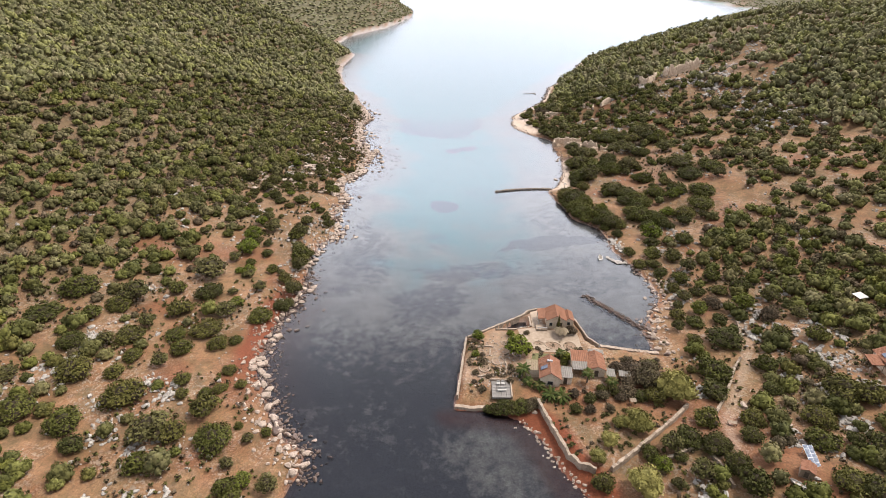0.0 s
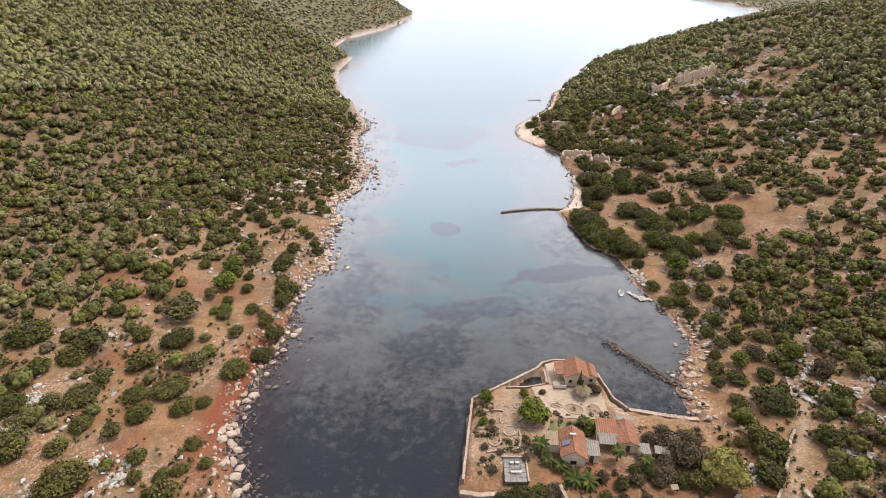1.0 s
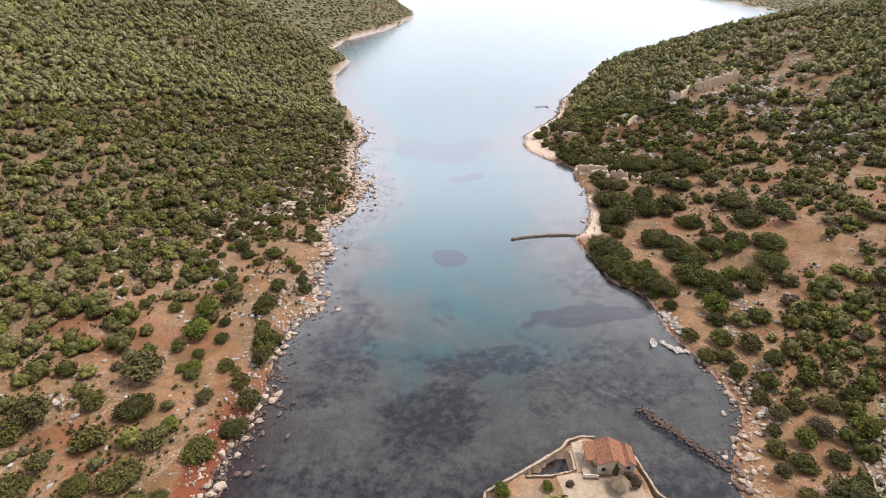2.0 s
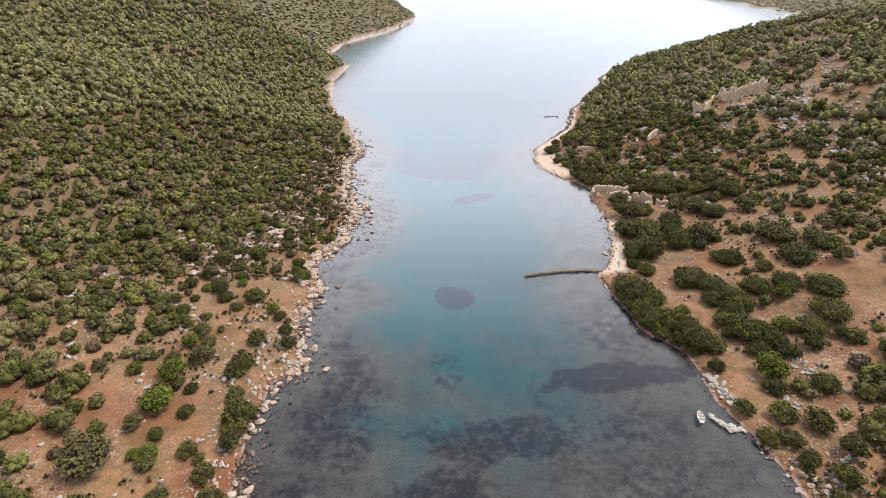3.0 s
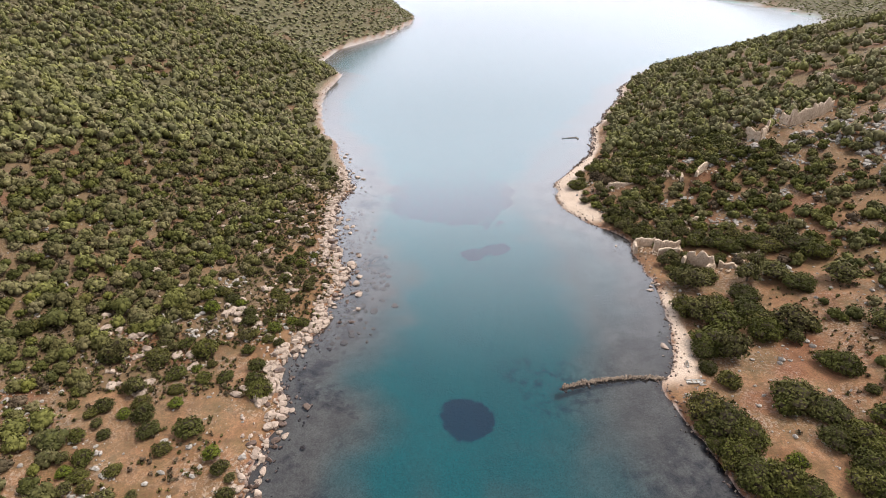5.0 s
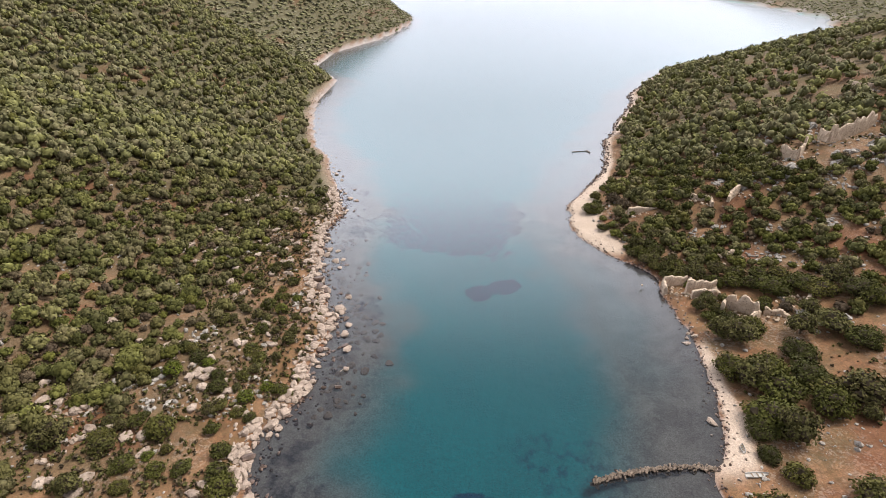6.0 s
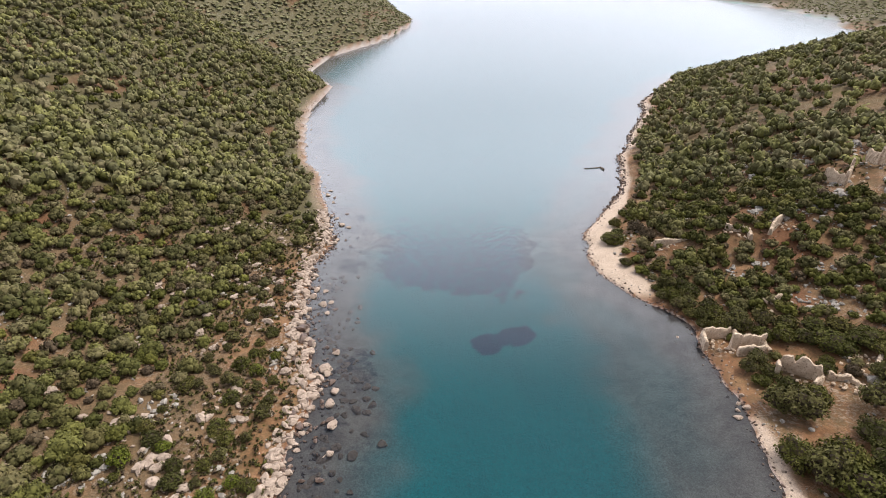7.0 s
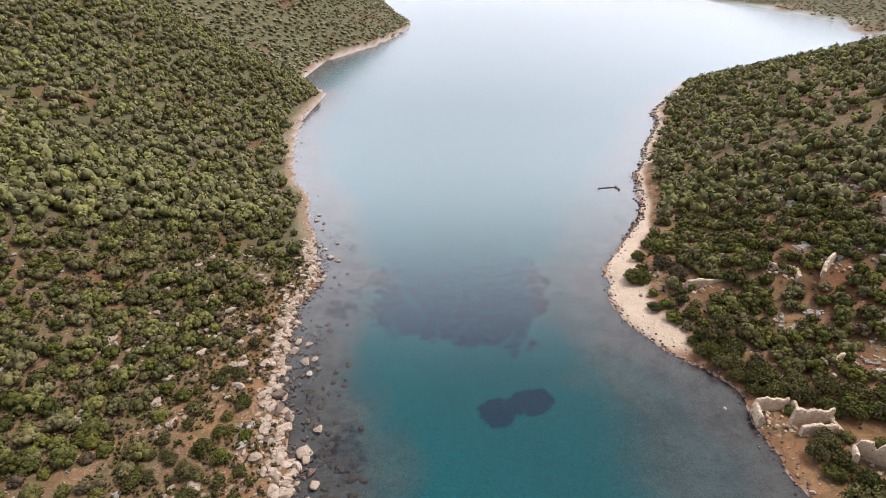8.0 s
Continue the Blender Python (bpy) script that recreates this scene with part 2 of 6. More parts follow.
tree.links.new(soil, speckled.inputs[6])
tree.links.new(speck, speckled.inputs[7])
tree.links.new(speckled.outputs[2], shader.inputs["Base Color"])
relief(tree, shader, sums(tree, "ADD", mid, sums(tree, "MULTIPLY", stones, 0.5)), 0.12)

# ---- plan of the coast: shore outlines, distance to the water, heights ----
SHORE_WEST = [
    (-60, -400), (-34, -60), (-27, 20), (-28.5, 58), (-26, 66), (-31.6, 71), (-36, 76), (-40, 84), (-42.7, 91), (-43.7, 98), (-44.2, 103),
    (-44, 108), (-43, 112), (-42, 117), (-41, 121), (-40, 126), (-41, 134), (-42.5, 141), (-42, 146), (-41.8, 150), (-41.8, 154), (-38.5, 156.5),
    (-34.5, 158.5), (-36, 161.5), (-38.5, 166), (-40, 173)]
SHORE_WEST += [
    (-40.8, 181), (-39, 186), (-37.6, 190), (-38.2, 193.5), (-40.4, 197), (-42.4, 202), (-42.6, 207), (-41.5, 212.5), (-38.5, 217.5), (-35.5, 221.5), (-35, 226),
    (-36.8, 229.8), (-35.6, 233), (-35.2, 239), (-34.3, 246), (-35.2, 250), (-37.5, 255), (-38.8, 261), (-42, 269), (-44, 277), (-45.7, 287), (-46.5, 297),
    (-48.2, 303.5), (-45.5, 312), (-44, 320), (-46.5, 327.5)]
SHORE_WEST += [
    (-49.4, 337), (-52.5, 349), (-56.6, 363.5), (-60, 374), (-62.5, 388), (-68, 396.5), (-73, 404), (-78, 422), (-82.5, 440), (-89, 470), (-94, 501),
    (-96.5, 529), (-95, 553), (-97.5, 601), (-112, 617), (-126, 638), (-132, 666), (-133, 735), (-125, 792), (-82, 930), (-55, 1190), (-90, 1330),
    (-230, 1500), (-500, 1900)]
SHORE_EAST = [
    (70, -400), (44, -40), (32, 30), (26, 56), (22.4, 63.4), (19.3, 70), (15.6, 75), (10.3, 77.8), (2.5, 78), (5.4, 100.6), (20.4, 110.2),
    (25, 113), (29, 112.4), (34.2, 109), (35.2, 101), (37.2, 97.6), (50, 94.4), (51, 97.5), (50.5, 101.5), (50.4, 105), (54.0, 110), (58.3, 116.5),
    (60.2, 122), (60.4, 127), (59.3, 132.5), (58.6, 137), (57.3, 140.5), (56.2, 145), (54.8, 149), (54.6, 153)]
SHORE_EAST += [
    (56, 157.5), (54.6, 162), (52.8, 166), (48.4, 171), (47, 178), (45.7, 186), (45, 190), (45, 194), (43.3, 197.5), (44, 200.5), (47, 203),
    (49.8, 207.5), (52, 213.4), (53.8, 219.5), (54.4, 225), (55.3, 230.5), (57, 238.5), (57, 246), (57, 253), (56.8, 258), (57.8, 264), (58.2, 268.5),
    (56.5, 273.3), (54, 278), (50.5, 281), (47.5, 284.5), (44.5, 290.5), (42, 295.8)]
SHORE_EAST += [
    (41, 302), (41, 308), (42.4, 315.5), (43.5, 322), (47.3, 329), (51.7, 334.8), (57.8, 345), (65.5, 356), (71.7, 371.5), (74, 383), (78.2, 396),
    (80.3, 406), (86, 413.5), (91, 425.5), (97.5, 443), (107.5, 463), (124, 495), (127.5, 517), (141, 538), (152, 551), (164, 578), (188, 608),
    (213, 630), (310, 694), (366, 742), (480, 770), (600, 720), (900, 560)]
SHORE_FAR = [(1900, 880), (900, 850), (640, 880), (553, 924), (590, 1010), (648, 1090), (640, 1131), (696, 1328), (728, 1586), (725, 1790), (950, 2300), (1000, 3000), (700, 4400)]
BASIN = [(13.2, 103.9), (20.2, 108.9), (21.9, 108.4), (21.8, 104.9), (17.6, 103.9)]


def rounded(points, times=2):
    for _ in range(times):
        out = [points[0]]
        for (ax, ay), (bx, by) in zip(points, points[1:]):
            out += [(0.75 * ax + 0.25 * bx, 0.75 * ay + 0.25 * by), (0.25 * ax + 0.75 * bx, 0.25 * ay + 0.75 * by)]
        points = out + [points[-1]]
    return points


WEST_LAND = rounded(SHORE_WEST, 1) + [(-4500, 1900), (-4500, -400)]
EAST_LAND = SHORE_EAST[:4] + SHORE_EAST[4:9] + SHORE_EAST[9:16] + rounded(SHORE_EAST[16:], 1) + [(4500, 560), (4500, -400)]
FAR_LAND = rounded(SHORE_FAR, 1) + [(4500, 4400), (4500, 880)]


def outline_distance(polygon, x, y):
    """Distance to the outline of a polygon, positive inside it."""
    best = np.full(x.shape, 1e12)
    inside = np.zeros(x.shape, bool)
    for (ax, ay), (bx, by) in zip(polygon, polygon[1:] + polygon[:1]):
        dx, dy = bx - ax, by - ay
        s = np.clip(((x - ax) * dx + (y - ay) * dy) / (dx * dx + dy * dy + 1e-9), 0, 1)
        best = np.minimum(best, (x - ax - s * dx) ** 2 + (y - ay - s * dy) ** 2)
        if ay != by:
            inside ^= ((ay > y) != (by > y)) & (x < ax + (y - ay) * dx / dy)
    return np.where(inside, 1, -1) * np.sqrt(best)


def value_noise(x, y, seed=0.0):
    ix, iy = np.floor(x), np.floor(y)
    fx, fy = x - ix, y - iy
    fx, fy = fx * fx * (3 - 2 * fx), fy * fy * (3 - 2 * fy)

    def corner(a, b):
        v = np.sin(a * 127.1 + b * 311.7 + seed * 74.7) * 43758.5453
        return v - np.floor(v)
    low = corner(ix, iy) * (1 - fx) + corner(ix + 1, iy) * fx
    high = corner(ix, iy + 1) * (1 - fx) + corner(ix + 1, iy + 1) * fx
    return low * (1 - fy) + high * fy


def fractal(x, y, size, seed=0.0, octaves=4):
    """Noise from -1 to 1, its largest features about size metres across."""
    total, weight, norm = 0.0, 1.0, 0.0
    for k in range(octaves):
        total = total + weight * (2 * value_noise(x / size * 2 ** k + 17.3 * k, y / size * 2 ** k - 9.1 * k, seed + k) - 1)
        norm, weight = norm + weight, weight * 0.5
    return total / norm * 1.5


def smooth(a, b, v):
    s = np.clip((v - a) / (b - a), 0, 1)
    return s * s * (3 - 2 * s)


def soft_ramp(v, w):
    """About 0 below 0, about v above 0, rounded over w."""
    return w * np.logaddexp(0, v / w)


def garden(x, y):
    """1 on the walled garden by the water, 0 off it."""
    return smooth(-0.6, 0.2, outline_distance([(2.9, 78.8), (6, 100.2), (20.8, 109.6), (25, 112.3), (28.6, 111.6), (33.4, 107.6), (34.4, 99.5), (37, 96.4), (50, 93.6), (51, 76), (30, 61.6), (24.4, 62), (19.6, 77.6), (10.3, 78.6)], x, y))


def shore(x, y):
    """Signed distance to the water's edge (positive on land), and the same for each of the three coasts."""
    rough = fractal(x, y, 9, 3, 3) * 0.9 * smooth(2.0, 8.0, np.hypot(np.maximum(np.abs(x - 20) - 18, 0), np.maximum(np.abs(y - 95) - 20, 0)))
    west, east, far = (outline_distance(p, x, y) for p in (WEST_LAND, EAST_LAND, FAR_LAND))
    east = np.minimum(east, -outline_distance(BASIN, x, y))
    big = smooth(400, 1500, y)
    return np.maximum(np.maximum(west, east), far) + rough * (1 + 5 * big), west, east, far


def beach_width(y):
    """How far the sand of the east shore reaches inland."""
    return np.interp(y, [198, 206, 215, 228, 240, 282, 288, 295, 312, 330, 345, 380, 550], [5.5, 5, 4, 2.2, 1.5, 1.5, 5.5, 8, 11, 7.5, 4.5, 3.4, 4])


def height(x, y):
    x, y = np.asarray(x, float), np.asarray(y, float)
    d, west, east, far = shore(x, y)
    land = np.maximum(d, 0)
    flat = np.interp(y, [100, 250, 330, 430], [48, 46, 30, 6])
    steep = np.interp(y, [0, 150, 250, 430, 900], [0.22, 0.27, 0.38, 0.47, 0.85])
    hill_west = steep * soft_ramp(land - flat, 10)
    flat = np.interp(y, [90, 230, 300, 400, 600], [22, 24, 16, 4, 4])
    steep = np.interp(y, [60, 150, 230, 300, 400, 520, 700], [0.10, 0.11, 0.15, 0.30, 0.41, 0.38, 0.12])
    hill_east = steep * soft_ramp(land - flat, 7)
    hill_east = 62 * np.tanh(hill_east / 62)
    hill_far = 0.32 * land
    hill = np.where(west > np.maximum(east, far), 170 * np.tanh(hill_west / 170), np.where(east > far, hill_east, 120 * np.tanh(hill_far / 120)))
    lumps = fractal(x, y, 55, 8, 4) * 2.6 * smooth(15, 80, land) + fractal(x, y, 6, 5, 3) * 0.22 * smooth(1, 6, land)
    rise = 0.55 * (1 - np.exp(-land / 1.6)) + np.where(east > west, 0.07, 0.03) * np.minimum(land, 40)
    up = rise + hill + lumps
    deep = np.maximum(-d, 0)
    down = 0.10 * np.minimum(deep, 8) + 0.22 * soft_ramp(deep - 14, 4)
    down = 5.5 * np.tanh(down / 5.5) + fractal(x, y, 10, 11, 3) * 0.12 * smooth(1, 5, deep)
    z = np.where(d > 0, up, -down)
    g = garden(x, y)
    level = np.where(outline_distance(BASIN, x, y) > 0, -1.6, 1.55 - 0.95 * (1 - smooth(79.5, 84, y)) * (1 - smooth(14, 20, x)) + 0.02 * np.clip(x - 30, 0, 20) + fractal(x, y, 5, 2, 2) * 0.06)
    return z * (1 - g) + level * g
# ---- end of plan ----


# ---- mesh helpers ----
def mesh_of(name, verts, faces, mats, smooth_faces=False):
    """A mesh from arrays: verts (n, 3), faces (m, 3) or (m, 4)."""
    verts, faces = np.asarray(verts, float), np.asarray(faces, int)
    me = bpy.data.meshes.new(name)
    n, k = faces.shape
    me.vertices.add(len(verts))
    me.vertices.foreach_set("co", verts.ravel())
    me.loops.add(n * k)
    me.loops.foreach_set("vertex_index", faces.ravel())
    me.polygons.add(n)
    me.polygons.foreach_set("loop_start", np.arange(0, n * k, k))
    me.polygons.foreach_set("use_smooth", np.full(n, smooth_faces))
    for m in mats if isinstance(mats, (list, tuple)) else [mats]:
        me.materials.append(m)
    me.update(calc_edges=True)
    return me


def set_values(me, name, values):
    me.attributes.new(name, "FLOAT", "POINT").data.foreach_set("value", np.asarray(values, np.float32))


def part(name, bm, mat, parent=None, label="", place=None):
    """Links a bmesh as one mesh object, under a thing or a part."""
    me = bpy.data.meshes.new(name)
    bmesh.ops.recalc_face_normals(bm, faces=bm.faces)
    bm.to_mesh(me)
    bm.free()
    me.materials.append(mat)
    ob = new(name, me)
    ob.parent = parent
    if place is not None:
        ob.matrix_basis = place
    return tagged(ob, label)


def thing(name, place, label, category, group="", kind=""):
    ob = new(name)
    ob.empty_display_size = 0.3
    ob.matrix_basis = place
    return tagged(ob, label, category, group, kind)


def box(bm, x0, x1, y0, y1, z0, z1, bevel=0.0):
    made = bmesh.ops.create_cube(bm, size=1, matrix=Matrix.Translation(((x0 + x1) / 2, (y0 + y1) / 2, (z0 + z1) / 2)) @ Matrix.Diagonal((x1 - x0, y1 - y0, z1 - z0, 1)))
    if bevel:
        edges = {e for v in made["verts"] for e in v.link_edges}
        bmesh.ops.bevel(bm, geom=list(edges), offset=bevel, segments=1, affect="EDGES")
    return bm


def tube(bm, a, b, r0, r1, sides=6):
    a, b = Vector(a), Vector(b)
    turn = (b - a).to_track_quat("Z", "Y").to_matrix().to_4x4()
    bmesh.ops.create_cone(bm, cap_ends=True, segments=sides, radius1=r0, radius2=r1, depth=(b - a).length, matrix=Matrix.Translation((a + b) / 2) @ turn)
    return bm


# ---- the ground: one sheet, land and sea bed, out to the horizon ----
def spread(a, b, step, low, high, growth=1.09):
    middle = list(np.arange(a, b, step))
    left, s = [], step
    while (left[-1] if left else a) > low:
        s *= growth
        left.append((left[-1] if left else a) - s)
    right, s = [], step
    while (right[-1] if right else b) < high:
        s *= growth
        right.append((right[-1] if right else middle[-1]) + s)
    return np.array(left[::-1] + middle + right)


grid_x, grid_y = spread(-70, 100, 1.0, -4400, 4400, 1.06), spread(50, 345, 1.0, -380, 4400, 1.05)
gx, gy = np.meshgrid(grid_x, grid_y)
rows, cols = gx.shape
gx, gy = gx.ravel(), gy.ravel()
gz = height(gx, gy)
sheet = gz.reshape(rows, cols)


def sheet_height(x, y):
    """The heights of the sheet at many places."""
    i, j = np.clip(np.searchsorted(grid_x, x) - 1, 0, cols - 2), np.clip(np.searchsorted(grid_y, y) - 1, 0, rows - 2)
    u, v = (x - grid_x[i]) / (grid_x[i + 1] - grid_x[i]), (y - grid_y[j]) / (grid_y[j + 1] - grid_y[j])
    return (sheet[j, i] * (1 - u) + sheet[j, i + 1] * u) * (1 - v) + (sheet[j + 1, i] * (1 - u) + sheet[j + 1, i + 1] * u) * v


def ground_at(x, y):
    """The height of the sheet at a place."""
    i = min(max(int(np.searchsorted(grid_x, x)) - 1, 0), cols - 2)
    j = min(max(int(np.searchsorted(grid_y, y)) - 1, 0), rows - 2)
    u, v = (x - grid_x[i]) / (grid_x[i + 1] - grid_x[i]), (y - grid_y[j]) / (grid_y[j + 1] - grid_y[j])
    return float((sheet[j, i] * (1 - u) + sheet[j, i + 1] * u) * (1 - v) + (sheet[j + 1, i] * (1 - u) + sheet[j + 1, i + 1] * u) * v)


corner = (np.arange(rows - 1)[:, None] * cols + np.arange(cols - 1)[None, :]).ravel()
ground_mesh = mesh_of("ground", np.stack([gx, gy, gz], 1), np.stack([corner, corner + 1, corner + cols + 1, corner + cols], 1), GROUND, True)
d, d_west, d_east, d_far = shore(gx, gy)
wiggle = fractal(gx, gy, 12, 21, 3)
beach = smooth(-1.5, 0.5, d) * np.where(d_east > 0, 1 - smooth(-1, 1, d + wiggle * 1.2 - beach_width(gy)), 0) * smooth(196, 203, gy)
beach = np.maximum(beach * np.clip(1 - smooth(234, 240, gy) * (1 - smooth(280, 286, gy)), 0, 1), 0.2 * np.where((d_west > 0) & (gy > 330), 1 - smooth(2, 5, d + wiggle * 2), 0))
beach = np.maximum(beach, np.where(d_far > 0, 0.15 * (1 - smooth(4, 14, d)), 0))
track = np.full(gx.shape, 1e9)
for (ax, ay), (bx, by) in zip([(75.4, 109), (72.6, 97), (68, 89), (61, 79.5), (55.6, 72), (53, 64), (52, 50)], [(72.6, 97), (68, 89), (61, 79.5), (55.6, 72), (53, 64), (52, 50), (54, 30)]):
    s = np.clip(((gx - ax) * (bx - ax) + (gy - ay) * (by - ay)) / ((bx - ax) ** 2 + (by - ay) ** 2), 0, 1)
    track = np.minimum(track, np.hypot(gx - ax - s * (bx - ax), gy - ay - s * (by - ay)))
beach = np.maximum(beach, 0.22 * (1 - smooth(0.4, 1.6, track)))
beach = np.maximum(beach, 0.22 * smooth(-0.35, 0.35, fractal(gx, gy, 5, 81, 3)) * garden(gx, gy) * smooth(82, 86, gy) * (1 - smooth(33, 38, gx)))
clay = np.where(d_west > d_east, smooth(-14, -1, d) * (1 - smooth(5, 10, d + wiggle * 3)) * np.exp(-((gy - 106) / 22) ** 2), 0)
clay = np.maximum(clay, 0.3 * smooth(0.35, 0.75, fractal(gx, gy, 16, 31, 3)) * smooth(2, 10, d))
clay = np.maximum(clay, np.where(d_east > -9, (1 - smooth(3, 7, np.abs(d))) * smooth(-7, -3, d) * smooth(50, 60, gy) * (1 - smooth(76, 80, gy)), 0))
clay = np.maximum(clay, 0.28 * smooth(-3.5, -0.2, d) * (1 - smooth(0.6, 1.6, d)))
wood = smooth(6, 26, d) * np.where(d_west > d_east, smooth(170, 215, gy + 6 * wiggle), 0.3 * smooth(255, 275, gy)) * smooth(-0.6, 0.3, wiggle + 0.35)
wood = np.maximum(wood, np.where(d_west > d_east, 0.8 * smooth(45, 75, d + 12 * wiggle), 0.15 * smooth(45, 75, d + 12 * wiggle)))
wood = np.maximum(wood, np.where(d_west > 0, smooth(300, 345, gy), 0))
hill = np.where(d_west > 0, smooth(290, 345, gy) * smooth(1, 5, d), np.maximum(np.where(d_far > 0, smooth(3, 10, d), 0), 0.6 * smooth(330, 400, gy) * smooth(6, 11, d)))
channel = np.interp(gy, [60, 120, 200, 260, 330, 500], [2, 2, 2, 3, 4, 10])
deep = smooth(8, 27, -d + wiggle * 4) * smooth(118, 196, gy + wiggle * 24)
deep = np.where(gx > channel, deep * (1 - smooth(19, 44, gx - 2.0 * channel + wiggle * 5) * (1 - smooth(340, 420, gy))), deep)

deep = np.maximum(deep, np.where(gx > channel, 0.34 * smooth(3, 15, -d + wiggle * 3) * smooth(205, 245, gy), 0))


def spot(x0, y0, rx, ry, edge=0.25):
    return 1 - smooth(1 - edge, 1 + edge, np.hypot((gx - x0) / rx, (gy - y0) / ry) + 0.2 * wiggle + 0.16 * fractal(gx, gy, 5, 91, 2))


weed = np.maximum.reduce([0.85 * spot(6.1, 269.3, 4.4, 4.2, 0.2), 0.85 * spot(13.2, 271.4, 5.0, 4.2, 0.2), spot(0.5, 194.5, 6.4, 6.8, 0.12), 0.45 * spot(-1.6, 163, 4.5, 8), 0.72 * spot(-1, 322, 26, 36, 0.2) * (1 - 0.45 * smooth(305, 350, gy)),
                          0.8 * spot(38, 157, 18, 4.5, 0.3), 0.5 * spot(40, 174, 12, 13, 0.5), 0.66 * spot(8, 141, 22, 7, 0.5), 0.55 * spot(38, 142, 11, 5, 0.5), 0.6 * spot(-25, 144, 10, 17, 0.5), 0.5 * spot(40, 128, 16, 8, 0.5), 0.7 * spot(-4, 122, 12, 14, 0.5)])
weed = np.maximum(weed, (1 - smooth(88, 128, gy)) * (0.92 + 0.18 * fractal(gx, gy, 24, 43, 3)) * (1 - 0.5 * spot(12, 64, 11, 15, 0.6)))
weed = np.maximum(weed, np.where(d_east > d_west, 1, 0) * smooth(3, 9, -d) * 0.38 * smooth(0.05, 0.6, fractal(gx, gy, 22, 47, 3)) * (1 - smooth(205, 235, gy)))
weed = np.maximum(weed, np.where(d_west > d_east, 1, 0) * smooth(1, 5, -d) * (1 - smooth(13, 18, -d)) * (0.22 + 0.45 * fractal(gx, gy, 9, 49, 3)))
for name, values in (("sand", beach), ("clay", clay), ("wood", wood), ("hill", hill), ("deep", deep), ("weed", weed), ("bed", smooth(0.05, 0.5, -d))):
    set_values(ground_mesh, name, values)
tagged(new("ground", ground_mesh), "dry red-brown stony coastal ground with sea bed", "ground", kind="structure")

sea = mesh_of("water", [(-4400, -380, 0), (4400, -380, 0), (4400, 4400, 0), (-4400, 4400, 0)], [(0, 1, 2, 3)], WATER)
water = tagged(new("water", sea), "calm clear sea inlet reflecting an overcast sky", "water", kind="structure")
water.visible_shadow = False


# ---- shrubs and trees ----
def solid(level):
    bm = bmesh.new()
    bmesh.ops.create_icosphere(bm, subdivisions=level, radius=1)
    v = np.array([p.co[:] for p in bm.verts])
    f = np.array([[q.index for q in face.verts] for face in bm.faces])
    bm.free()
    return v, f


ICO, ICO2 = solid(1), solid(2)
OCTA = (np.array([(1, 0, 0), (0, 1, 0), (-1, 0, 0), (0, -1, 0), (0, 0, 1), (0, 0, -1)], float), np.array([(0, 1, 4), (1, 2, 4), (2, 3, 4), (3, 0, 4), (1, 0, 5), (2, 1, 5), (3, 2, 5), (0, 3, 5)]))
dice = np.random.default_rng(7)


def crown(lobes, sprigs, size, high=0.8, core=ICO, lift=0.0, spread_out=0.55, leafy=False):
    """A crown about 1 in radius: rounded boughs of inner mass, painted dark like shade unless leafy, covered in many
    small sprigs of leaves. Returns verts, faces and a tone for each vertex.
    """
    centre = np.zeros((lobes, 3))
    radius = dice.uniform(0.30, 0.44, lobes)
    turn = 2 * np.pi * (np.arange(lobes) + dice.uniform(-0.3, 0.3, lobes)) / max(lobes - 1, 1)
    out = dice.uniform(0.7, 1.1, lobes) * spread_out
    centre[:, 0], centre[:, 1] = np.cos(turn) * out, np.sin(turn) * out
    centre[:, 2] = high * dice.uniform(0.30, 0.62, lobes) + lift
    centre[0], radius[0] = (0, 0, high * 0.62 + lift), 0.56
    v, f = core
    verts, faces, tone, count = [], [], [], 0
    for c, r in zip(centre, radius):
        bumpy = v * (r * dice.uniform(*((0.70, 1.0) if leafy else (0.60, 0.86)), (len(v), 1))) * (1, 1, 0.85)
        p = c + bumpy
        p[:, 2] = np.maximum(p[:, 2], -0.05)
        verts.append(p)
        faces.append(f + count)
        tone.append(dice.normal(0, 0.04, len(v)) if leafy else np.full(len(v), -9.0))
        count += len(v)
    pick = dice.choice(lobes, sprigs, p=radius ** 2 / np.sum(radius ** 2))
    way = dice.normal(size=(sprigs, 3))
    way[:, 2] = np.abs(way[:, 2]) - 0.35 * dice.random(sprigs)
    way /= np.linalg.norm(way, axis=1)[:, None]
    spot_at = centre[pick] + way * (radius[pick] * dice.uniform(0.76, 1.18, sprigs))[:, None] * (1, 1, 0.88)
    facing = way + dice.normal(size=(sprigs, 3)) * 0.45
    facing /= np.linalg.norm(facing, axis=1)[:, None]
    side = np.cross(facing, dice.normal(size=(sprigs, 3)))
    side /= np.linalg.norm(side, axis=1)[:, None]
    along = np.cross(facing, side)
    s = (size * dice.uniform(0.6, 1.3, sprigs))[:, None]
    tri = np.stack([spot_at + side * s, spot_at - side * s * 0.6 + along * s * 0.9, spot_at - side * s * 0.5 - along * s * 0.8 + facing * s * 0.3], 1).reshape(-1, 3)
    tri[:, 2] = np.maximum(tri[:, 2], -0.03)
    verts.append(tri)
    faces.append(np.arange(sprigs * 3).reshape(-1, 3) + count)
    tone.append(np.repeat(dice.normal(0, 0.05, sprigs), 3))
    return np.concatenate(verts), np.concatenate(faces), np.concatenate(tone)


